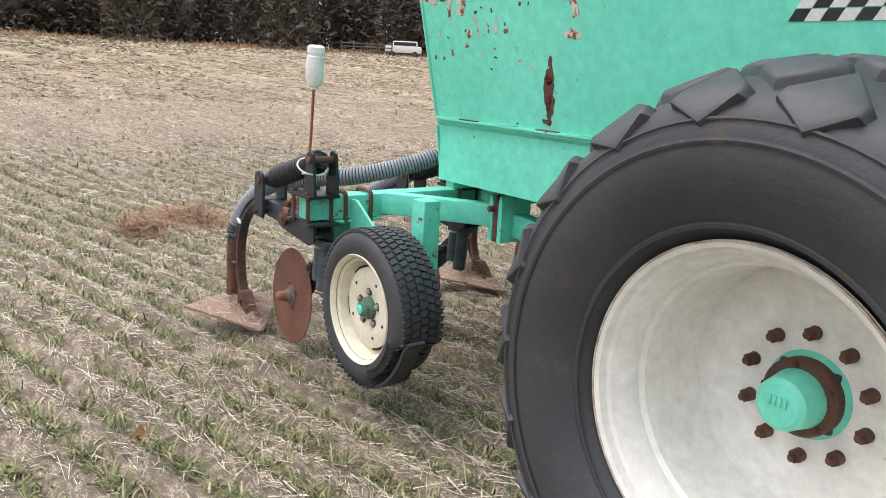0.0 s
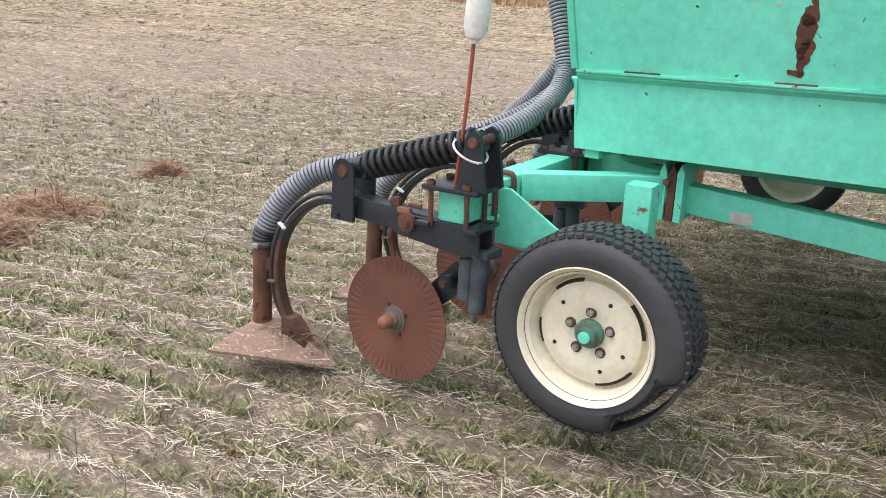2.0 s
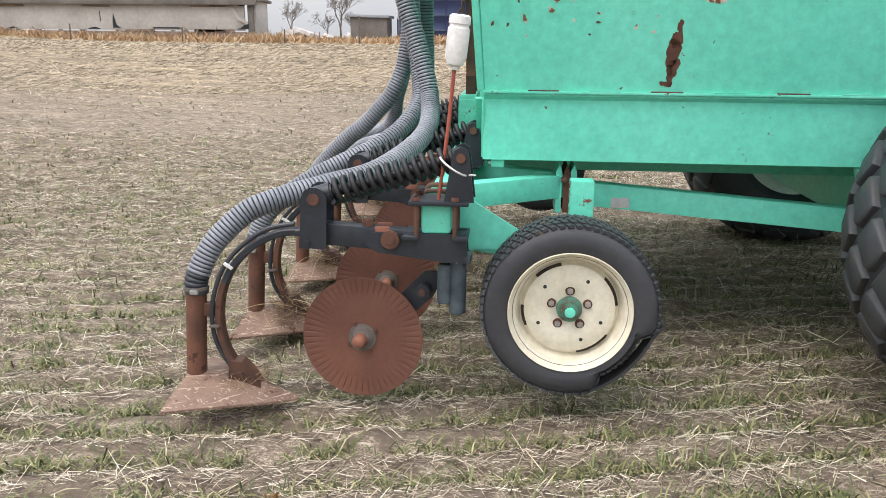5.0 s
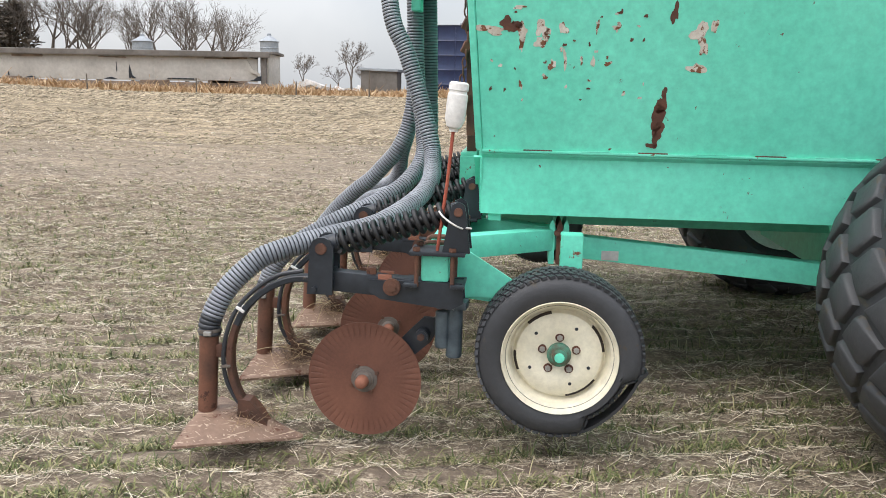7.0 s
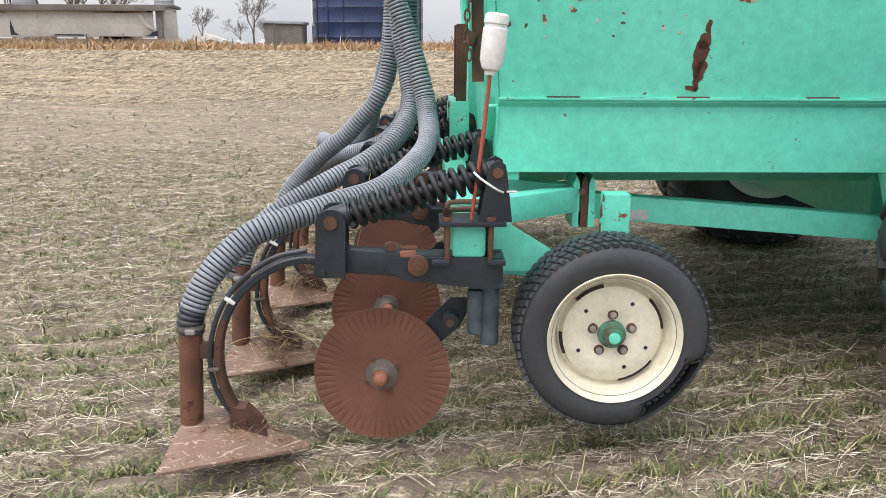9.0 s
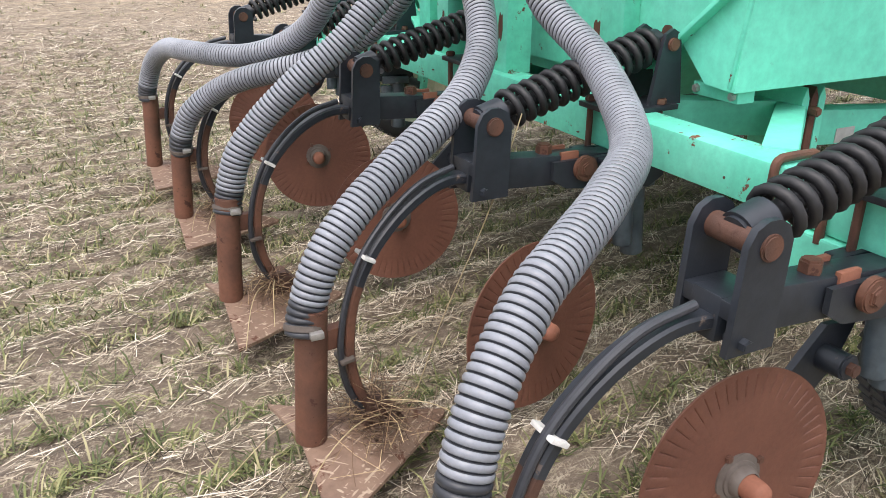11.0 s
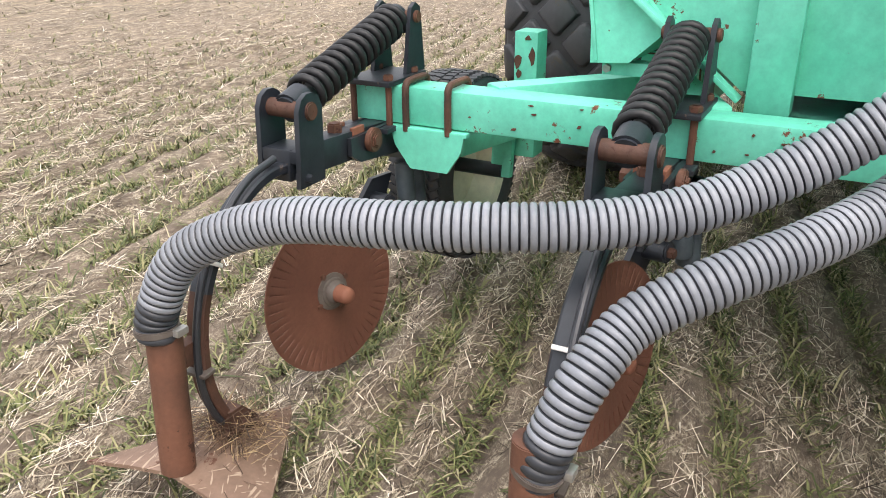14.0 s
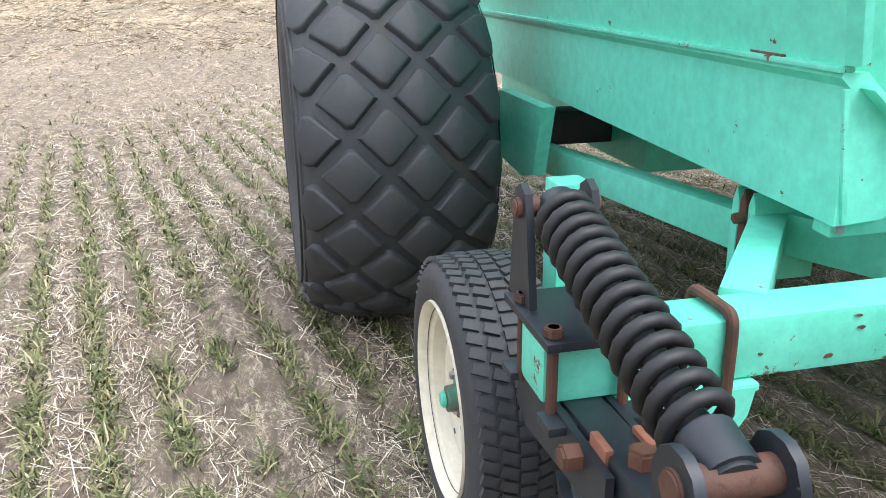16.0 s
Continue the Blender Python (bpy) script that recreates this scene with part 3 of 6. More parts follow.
    lathe(bm, [(f * -0.07, 0.105), (f * -0.03, 0.105), (f * -0.02, 0.095), (f * 0.0, 0.070), (f * 0.065, 0.060), (f * 0.085, 0.058), (f * 0.096, 0.046), (f * 0.10, 0.0001)], 48)
    hub = part("hub", bm, M_TEAL, w, "teal painted hub with a round cap", smooth=30)
    bm = bmesh.new()
    lathe(bm, [(f * -0.06, 0.088), (f * 0.012, 0.088), (f * 0.02, 0.082), (f * 0.02, 0.066)], 40)
    part("hub_flange", bm, M_RUST, hub, "oily brown flange round the hub", smooth=30)
    for i in range(5):
        a = 2 * math.pi * i / 5 + 0.5
        c = Vector((0.077 * math.cos(a), f * 0.014, 0.077 * math.sin(a)))
        bm = bmesh.new()
        rod(bm, c, c + Vector((0, f * 0.016, 0)), 0.008, 6, bevel=0.002)
        part("cap_screw", bm, M_DARKPATCH, hub)
    bm = bmesh.new()
    for i, dx in enumerate((-0.018, -0.006, 0.006, 0.018)):
        box(bm, (dx, f * 0.1005, 0.01), (0.007, 0.003, 0.022), 0.001)
    part("cap_mark", bm, M_TEAL_WORN, hub)
    return w


big_wheel(0.115, -1)
big_wheel(2 * YC - 0.08, 1)

# ---- fertilizer tank ----
# the front end is unseen; TX1 is lengthened to shade the ground there
TX0, TX1, TY0 = -0.332, 3.50, 0.59
TY1 = 2 * YC - TY0


def wall_y(z):
    """Outer face of the near side wall, which leans out towards the top."""
    return 0.566 - 0.175 * (z - 1.155)


def build_tank():
    t = thing("hopper_tank", "faded teal steel hopper with rust patches on its side", "hopper", at=(1.1, YC, 0.9))
    off = Vector((-1.1, -YC, -0.9))

    def put(name, bm, mat, label="", smooth=35):
        for v in bm.verts:
            v.co.y -= 0.10 * min(2.2, max(0, v.co.x - TX0)) * min(1, max(0, v.co.y - YC))
        bmesh.ops.translate(bm, vec=off, verts=bm.verts)
        return part(name, bm, mat, t, label, smooth)

    for y, s in ((TY0, 1), (TY1, -1)):
        # side wall, leaning out a little towards the top of its back edge
        bm = bmesh.new()
        poly = [(TX0 + 0.005, 1.155), (TX1, 1.155), (TX1, 2.25), (TX0 - 0.075, 2.25)]
        prism(bm, poly, 0.012)
        for v in bm.verts:
            v.co.y = YC + s * (wall_y(v.co.z) + 0.006 - YC) + v.co.y
        wall = put("side_wall", bm, M_TEAL, "faded teal sheet wall with rust patches")
        # the gutter below the seam
        bm = bmesh.new()
        sec = [(y - s * 0.028, 1.146), (y - s * 0.030, 1.138), (y - s * 0.012, 1.122), (y - s * 0.003, 0.882), (y + s * 0.095, 0.888), (y + s * 0.19, 0.977), (y + s * 0.02, 1.146)]
        a = [bm.verts.new((TX0, p, z)) for p, z in sec]
        b = [bm.verts.new((TX1, p, z)) for p, z in sec]
        for k in range(len(sec)):
            q = (k + 1) % len(sec)
            bm.faces.new((a[k], a[q], b[q], b[k]))
        bm.faces.new(a)
        bm.faces.new(list(reversed(b)))
        bmesh.ops.recalc_face_normals(bm, faces=bm.faces)
        put("gutter", bm, M_TEAL, "", 20)
        bm = bmesh.new()
        box(bm, ((TX0 + TX1) / 2, y - s * 0.023, 1.1515), (TX1 - TX0, 0.034, 0.011), 0.003)
        put("seam_rail", bm, M_TEAL_WORN)
        for i in range(7):
            bm = bmesh.new()
            box(bm, (-0.10 + i * 0.235, y - s * 0.034, 1.1585), (0.12, 0.012, 0.005), 0.0015)
            put("hinge_strip", bm, M_TEAL_WORN if i % 2 else M_RUST)
        # corner flange along the back edge
        bm = bmesh.new()
        beam(bm, (TX0 - 0.008, YC + s * (wall_y(1.16) + 0.014 - YC), 1.16), (TX0 - 0.09, YC + s * (wall_y(2.25) + 0.014 - YC), 2.25), 0.03, 0.03, 0.003)
        put("corner_flange", bm, M_TEAL)
    # hopper bottom: sloping sides and a flat floor
    bm = bmesh.new()
    sec = [(TY0 + 0.01, 1.14), (TY0 + 0.42, 0.78), (YC, 0.74), (TY1 - 0.42, 0.78), (TY1 - 0.01, 1.14)]
    sec2 = [(p, z + 0.012) for p, z in sec]
    for q, flip in ((sec, 0), (sec2, 1)):
        a = [bm.verts.new((TX0 + 0.05, p, z)) for p, z in q]
        b = [bm.verts.new((TX1, p, z)) for p, z in q]
        for k in range(len(q) - 1):
            bm.faces.new((a[k], a[k + 1], b[k + 1], b[k]))
    bmesh.ops.recalc_face_normals(bm, faces=bm.faces)
    put("hopper_bottom", bm, M_TEAL)
    # box added below the floor to block light and the view underneath
    bm = bmesh.new()
    box(bm, (2.3, YC, 0.72), (2.0, 1.3, 0.3), 0.02)
    put("added_belly_box", bm, M_TEAL)
    # back wall
    bm = bmesh.new()
    poly = [(0.375, 2.25), (0.580, 1.15), (TY0 + 0.36, 0.84), (TY1 - 0.36, 0.84), (2 * YC - 0.580, 1.15), (2 * YC - 0.375, 2.25)]
    prism(bm, poly, 0.012)
    bmesh.ops.rotate(bm, cent=(0, 0, 0), matrix=Matrix.Rotation(radians(90), 3, "Z"), verts=bm.verts)
    for v in bm.verts:
        v.co = Vector((v.co.x + TX0 + 0.03 - 0.065 * max(0, v.co.z - 1.13), v.co.y, v.co.z))
    put("back_wall", bm, M_TEAL_WORN, "worn teal back wall")
    for s in (1, -1):
        bm = bmesh.new()
        beam(bm, (TX0 - 0.012, YC + s * (0.60 - YC), 1.125), (TX0 - 0.012, YC + s * (0.955 - YC), 0.825), 0.045, 0.012, 0.003, up=(0, s, 1))
        put("back_lip", bm, M_TEAL)
        bm = bmesh.new()
        beam(bm, (TX0 - 0.002, YC + s * (TY0 + 0.012 - YC), 0.889), (TX0 - 0.002, YC + s * (TY0 - 0.022 - YC), 1.12), 0.010, 0.010, 0.002, up=(1, 0, 0))
        put("gutter_weld", bm, M_TEAL_WORN)
        bm = bmesh.new()
        box(bm, (TX0 + 0.06, YC + s * (TY0 + 0.09 - YC), 0.866), (0.055, 0.15, 0.034), 0.004)
        put("hopper_foot", bm, M_TEAL)
        for d in (0.03, 0.15):
            bm = bmesh.new()
            rod(bm, (TX0 + 0.035, YC + s * (TY0 + d - YC), 0.866), (TX0 + 0.022, YC + s * (TY0 + d - YC), 0.866), 0.011, 6, bevel=0.002)
            put("foot_bolt", bm, M_GALV)
    bm = bmesh.new()
    box(bm, (TX1 - 0.006, YC, 1.55), (0.012, TY1 - TY0, 1.4), 0.003)
    put("front_wall", bm, M_TEAL)
    bm = bmesh.new()
    box(bm, ((TX0 + TX1) / 2, YC, 2.256), (TX1 - TX0 + 0.18, TY1 - TY0 + 0.6, 0.012), 0.003)
    put("lid", bm, M_TEAL)
    bm = bmesh.new()
    beam(bm, (-0.392, 0.80, 1.20), (-0.415, 0.80, 2.24), 0.045, 0.035, 0.004, up=(0, 1, 0))
    put("rusty_post", bm, M_RUST, "dark rusty upright post")
    for i in range(26):
        bm = bmesh.new()
        q = Vector((-0.428 + 0.012 * math.sin(i * 0.5), 0.765, 2.20 - 0.036 * i))
        u = Vector((1, 0, 0)) if i % 2 else Vector((0, 1, 0))
        sweep_tube(bm, [q + u * (0.010 * math.cos(e)) + Vector((0, 0, 0.023 * math.sin(e))) for e in (2 * math.pi * k / 10 for k in range(11))], 0.0042, 6)
        put("chain_link", bm, M_RUST)
    for i, z in enumerate((1.36, 1.58, 1.68)):
        bm = bmesh.new()
        box(bm, (-0.425, 0.775, z), (0.035, 0.03, 0.05), 0.006, Euler((0.2 * i, 0.4, 0.3)).to_matrix())
        put("chain_hook", bm, M_RUST)
    bm = bmesh.new()
    box(bm, (-0.66, 1.35, 1.98), (0.24, 0.34, 0.14), 0.012)
    box(bm, (-0.715, 1.33, 1.85), (0.05, 0.10, 0.14), 0.008)
    put("manifold", bm, M_TEAL, "teal air manifold above the hoses")
    bm = bmesh.new()
    rod(bm, (-0.60, 1.30, 1.85), (-0.60, 1.30, 1.92), 0.045, 20, bevel=0.006)
    put("manifold_cap", bm, M_CREAM, "cream cap under the manifold")
    for y in (1.02, 2.20):
        bm = bmesh.new()
        box(bm, (TX0 - 0.005, y, 1.3), (0.055, 0.10, 1.0), 0.006)
        put("back_rib", bm, M_TEAL_WORN)
    return t, off


TANK, TANK_OFF = build_tank()


def patch(u, z, w, h, mat, seed, spikes=0.35):
    """An uneven bare patch, a hair proud of the near side wall."""
    rng = random.Random(seed)
    u = TX0 + 0.955 * (u + 0.32)
    bm = bmesh.new()
    n = 22
    ph = [rng.random() * 6.28 for _ in range(5)]
    pts = []
    for i in range(n):
        a = 2 * math.pi * i / n
        r = 1 + spikes * sum(math.sin((k + 2) * a + ph[k]) / (k + 1.5) for k in range(5)) + rng.uniform(-0.12, 0.12)
        pts.append((u + w / 2 * r * math.cos(a), z + h / 2 * r * math.sin(a)))
    vs = [bm.verts.new((x, wall_y(zz) - 0.0015, zz)) for x, zz in pts]
    bm.faces.new(vs)
    q = bmesh.ops.extrude_face_region(bm, geom=list(bm.faces))
    for v in (g for g in q["geom"] if isinstance(g, bmesh.types.BMVert)):
        v.co.y += 0.0022
    bmesh.ops.recalc_face_normals(bm, faces=bm.faces)
    bmesh.ops.triangulate(bm, faces=bm.faces)
    bmesh.ops.translate(bm, vec=TANK_OFF, verts=bm.verts)
    return part("rust_patch", bm, mat, TANK, smooth=0)


# the tall dark patch: several joined bare spots
for k, (u, z, w, h) in enumerate(((0.439, 1.405, 0.022, 0.04), (0.432, 1.355, 0.040, 0.075), (0.422, 1.305, 0.052, 0.11), (0.428, 1.255, 0.050, 0.07), (0.420, 1.215, 0.026, 0.06), (0.408, 1.190, 0.045, 0.022))):
    patch(u, z, w, h, M_DARKPATCH, 20 + k, 0.22)
for k, (u, z, w, h) in enumerate(((-0.295, 1.637, 0.10, 0.035), (-0.215, 1.655, 0.07, 0.06), (-0.165, 1.63, 0.045, 0.07), (-0.163, 1.58, 0.014, 0.05), (-0.081, 1.64, 0.045, 0.08), (-0.088, 1.59, 0.035, 0.05), (-0.058, 1.63, 0.03, 0.025), (0.005, 1.645, 0.028, 0.05), (0.019, 1.524, 0.014, 0.075), (-0.034, 1.504, 0.028, 0.04), (-0.062, 1.458, 0.02, 0.02), (0.135, 1.519, 0.012, 0.05), (0.196, 1.513, 0.03, 0.016), (0.087, 1.525, 0.012, 0.03), (0.144, 1.655, 0.014, 0.04), (0.224, 1.650, 0.022, 0.03), (0.449, 1.705, 0.028, 0.07), (0.556, 1.64, 0.052, 0.07), (0.575, 1.585, 0.040, 0.06), (0.612, 1.66, 0.020, 0.06), (0.561, 1.500, 0.062, 0.042), (-0.163, 1.425, 0.014, 0.03), (-0.179, 1.722, 0.05, 0.014), (0.124, 1.446, 0.014, 0.008))):
    patch(u, z, w, h, M_DARKPATCH if k in (1, 16) else M_PALEPATCH, 40 + k, 0.45)


def back_patch(y, z, w, h, seed, x=None):
    """A rust stain on a wall that looks to the back."""
    rng = random.Random(seed)
    bm = bmesh.new()
    n = 18
    ph = [rng.random() * 6.28 for _ in range(4)]
    if x is None:
        x = TX0 + 0.03 - 0.065 * max(0, z - 1.13) - 0.006
    vs = []
    for i in range(n):
        a = 2 * math.pi * i / n
        r = 1 + 0.4 * sum(math.sin((k + 2) * a + ph[k]) / (k + 1.5) for k in range(4)) + rng.uniform(-0.12, 0.12)
        vs.append(bm.verts.new((x - 0.002, y + w / 2 * r * math.cos(a), z + h / 2 * r * math.sin(a))))
    bm.faces.new(vs)
    q = bmesh.ops.extrude_face_region(bm, geom=list(bm.faces))
    for v in (g for g in q["geom"] if isinstance(g, bmesh.types.BMVert)):
        v.co.x += 0.003
    bmesh.ops.recalc_face_normals(bm, faces=bm.faces)
    bmesh.ops.triangulate(bm, faces=bm.faces)
    bmesh.ops.translate(bm, vec=TANK_OFF, verts=bm.verts)
    part("rust_stain", bm, M_DARKPATCH, TANK, smooth=0)


for k, (y, z, w, h) in enumerate(((1.15, 0.96, 0.03, 0.07), (1.26, 0.93, 0.012, 0.03), (1.34, 1.04, 0.05, 0.12), (1.92, 0.98, 0.02, 0.10), (2.11, 1.0, 0.018, 0.04), (0.98, 1.02, 0.015, 0.08), (0.86, 0.99, 0.05, 0.03), (2.35, 1.05, 0.014, 0.03))):
    back_patch(y, z, w, h, 700 + k)
for k in range(34):
    rr = random.Random(500 + k)
    patch(rr.uniform(-0.30, 0.35), rr.uniform(1.36, 1.72), rr.uniform(0.006, 0.016), rr.uniform(0.006, 0.02), M_DARKPATCH if k % 2 else M_PALEPATCH, 80 + k)


def build_decal():
    """Chequered shapes high on the near side wall."""
    for i in range(8):
        for j in range(5):
            x = 1.33 + i * 0.044 + j * 0.022
            z = 1.545 + j * 0.032
            bm = bmesh.new()
            prism(bm, [(-0.021 - 0.010, -0.015), (0.021 - 0.010, -0.015), (0.021 + 0.010, 0.015), (-0.021 + 0.010, 0.015)], 0.003)
            bmesh.ops.rotate(bm, cent=(0, 0, 0), matrix=Matrix.Rotation(math.atan(0.175), 3, "X"), verts=bm.verts)
            bmesh.ops.translate(bm, vec=TANK_OFF + Vector((x, wall_y(z) - 0.001, z)), verts=bm.verts)
            part("decal_square", bm, M_TIE if (i + j) % 2 else M_BLACK, TANK, smooth=0)


build_decal()

# ---- tool frame ----
BX, BZ = -0.462, 0.765
Y1, PITCH = 0.03, 0.784


def build_frame():
    fr = thing("tool_frame", "teal square-tube frame with rust-brown clamps", "implement frame", at=(BX, YC, BZ))
    off = Vector((-BX, -YC, -BZ))

    def put(name, bm, mat, label="", parent=None):
        bmesh.ops.translate(bm, vec=off, verts=bm.verts)
        return part(name, bm, mat, parent or fr, label)

    bm = bmesh.new()
    box(bm, (BX, YC, BZ), (0.102, 3.24, 0.102), 0.012)
    put("toolbar", bm, M_TEAL_WORN, "long teal square toolbar")
    for s, ym in ((1, 0.0), (-1, 2 * YC)):
        def Y(v):
            return ym + s * v
        # V members from the bar to the node, then the long tube to the axle
        for a, b in (((BX + 0.04, Y(0.36), 0.775), (0.0, Y(0.70), 0.765)), ((BX + 0.04, Y(0.92), 0.775), (0.0, Y(0.74), 0.765))):
            bm = bmesh.new()
            beam(bm, a, b, 0.075, 0.095, 0.008)
            put("brace", bm, M_TEAL)
        bm = bmesh.new()
        beam(bm, (0.03, Y(0.745), 0.732), (1.75, Y(0.745), 0.595), 0.08, 0.10, 0.008)
        put("side_rail", bm, M_TEAL)
        if s > 0:
            bm = bmesh.new()
            box(bm, (0.240, Y(0.703), 0.694), (0.075, 0.003, 0.042), 0.001)
            put("label_plate", bm, M_PLATE, "pale worn label plate")
        for dx, mat in ((-0.02, M_TEAL), (0.012, M_DARKPATCH), (0.04, M_TEAL)):
            bm = bmesh.new()
            prism(bm, [(-0.012, 0.66), (0.012, 0.66), (0.012, 0.83), (0.0, 0.86), (-0.012, 0.83)], 0.16)
            bmesh.ops.translate(bm, vec=(dx, Y(0.72), 0), verts=bm.verts)
            put("node_plate", bm, mat)
        bm = bmesh.new()
        rod(bm, (0.0, Y(0.61), 0.80), (0.0, Y(0.64), 0.80), 0.013, 6, bevel=0.003)
        put("node_bolt", bm, M_RUST)
        # the arm of the gauge wheel: gusset, arm, post
        bm = bmesh.new()
        prism(bm, [(BX + 0.05, 0.80), (BX + 0.10, 0.80), (-0.20, 0.70), (-0.13, 0.655), (-0.13, 0.615), (BX + 0.05, 0.615)], 0.012)
        bmesh.ops.translate(bm, vec=(0, Y(0.19), 0), verts=bm.verts)
        put("gusset", bm, M_TEAL)
        bm = bmesh.new()
        beam(bm, (BX + 0.05, Y(0.23), 0.655), (0.06, Y(0.23), 0.60), 0.08, 0.085, 0.008)
        put("wheel_arm", bm, M_TEAL)
        bm = bmesh.new()
        box(bm, (0.04 if s > 0 else 0.085, Y(0.262), 0.665 if s > 0 else 0.69), (0.085, 0.078, 0.40), 0.007)
        put("post", bm, M_TEAL_WORN, "chipped teal upright square post")
        # trapezoid clamp plate and its U bolts
        bm = bmesh.new()
        prism(bm, [(-0.11, 0.708), (0.11, 0.708), (0.095, 0.66), (0.05, 0.60), (-0.06, 0.60), (-0.10, 0.66)], 0.012)
        bmesh.ops.rotate(bm, cent=(0, 0, 0), matrix=Matrix.Rotation(radians(90), 3, "Z"), verts=bm.verts)
        bmesh.ops.translate(bm, vec=(BX - 0.060, Y(0.22), 0), verts=bm.verts)
        box(bm, (BX, Y(0.22), 0.706), (0.13, 0.23, 0.012), 0.002)
        put("clamp_plate", bm, M_TEAL)
        for v in (0.157, 0.281):
            bm = bmesh.new()
            p = smooth_path([(BX - 0.06, Y(v), 0.70), (BX - 0.06, Y(v), 0.80), (BX - 0.052, Y(v), 0.825), (BX - 0.03, Y(v), 0.829), (BX + 0.03, Y(v), 0.829), (BX + 0.052, Y(v), 0.825), (BX + 0.06, Y(v), 0.80), (BX + 0.06, Y(v), 0.70)], 0.008)
            sweep_tube(bm, p, 0.0095, 10)
            put("u_bolt", bm, M_RUST, "rusty U bolt")
    # mast between the middle shanks and the tank
    for y in (1.405, 1.80):
        bm = bmesh.new()
        box(bm, (-0.44, y, 0.935), (0.09, 0.085, 0.25), 0.006)
        put("mast_leg", bm, M_TEAL_WORN, "rust-streaked teal leg")
    bm = bmesh.new()
    box(bm, (-0.44, YC, 1.05), (0.085, 0.48, 0.062), 0.006)
    put("mast_crossbar", bm, M_TEAL_WORN, "chipped teal crossbar")
    for y, z, w, h in ((1.40, 0.95, 0.024, 0.085), (1.42, 0.86, 0.014, 0.03), (1.79, 0.93, 0.014, 0.07), (1.55, 1.055, 0.10, 0.030), (1.70, 1.045, 0.05, 0.04), (1.42, 1.05, 0.05, 0.035)):
        bm = bmesh.new()
        prism(bm, [(-0.5 * w, -0.1 * h), (-0.2 * w, -0.5 * h), (0.1 * w, -0.35 * h), (0.35 * w, -0.45 * h), (0.5 * w, 0.1 * h), (0.2 * w, 0.5 * h), (-0.15 * w, 0.38 * h), (-0.4 * w, 0.45 * h)], 0.003)
        bmesh.ops.rotate(bm, cent=(0, 0, 0), matrix=Matrix.Rotation(radians(90), 3, "Z"), verts=bm.verts)
        bmesh.ops.translate(bm, vec=(-0.4855 if z < 1.0 else -0.483, y, z), verts=bm.verts)
        put("rust_stain", bm, M_DARKPATCH)
    for y in (1.46, 1.75):
        bm = bmesh.new()
        box(bm, (-0.43, y, 1.25), (0.05, 0.03, 0.36), 0.004)
        put("mast_plate", bm, M_RUST)
    bm = bmesh.new()
    box(bm, (-0.27, YC, 0.95), (0.012, 0.72, 0.30), 0.003)
    put("mast_back", bm, M_TEAL_WORN)
    # chips in the paint of the bar and the posts
    rr = random.Random(61)
    spots = [(BX - 0.0525, rr.uniform(0.25, 3.0), rr.uniform(0.725, 0.805), rr.uniform(0.005, 0.022), rr.uniform(0.004, 0.009)) for _ in range(24)]
    spots += [(-0.004, 0.27, 0.80, 0.030, 0.05), (-0.004, 0.245, 0.845, 0.020, 0.03), (-0.004, 0.28, 0.74, 0.02, 0.04)]
    spots += [(0.041, 2.985, 0.80, 0.030, 0.06), (0.041, 2.935, 0.815, 0.026, 0.07), (0.041, 2.95, 0.87, 0.02, 0.02), (0.041, 2.98, 0.76, 0.02, 0.03)]
    for x, y, z, w, h in spots:
        bm = bmesh.new()
        poly = []
        for i in range(9):
            e, g = 2 * math.pi * i / 9, rr.uniform(0.55, 1.15)
            poly.append((0.5 * w * g * math.cos(e), 0.5 * h * g * math.sin(e)))
        prism(bm, poly, 0.003)
        bmesh.ops.rotate(bm, cent=(0, 0, 0), matrix=Matrix.Rotation(radians(90), 3, "Z"), verts=bm.verts)
        bmesh.ops.translate(bm, vec=(x, y, z), verts=bm.verts)
        put("paint_chip", bm, M_DARKPATCH)
    # axle and cross members below the tank
    bm = bmesh.new()
    beam(bm, (AX, 0.12, AZ), (AX, 2 * YC - 0.12, AZ), 0.14, 0.14, 0.01)
    put("axle", bm, M_BLACK)
    for y in (0.60, 2 * YC - 0.60):
        bm = bmesh.new()
        prism(bm, [(1.12, 0.876), (1.62, 0.876), (1.74, 0.76), (1.70, 0.62), (1.32, 0.59), (1.20, 0.62)], 0.05)
        bmesh.ops.translate(bm, vec=(0, y, 0), verts=bm.verts)
        put("axle_bracket", bm, M_TEAL)
    return fr


build_frame()


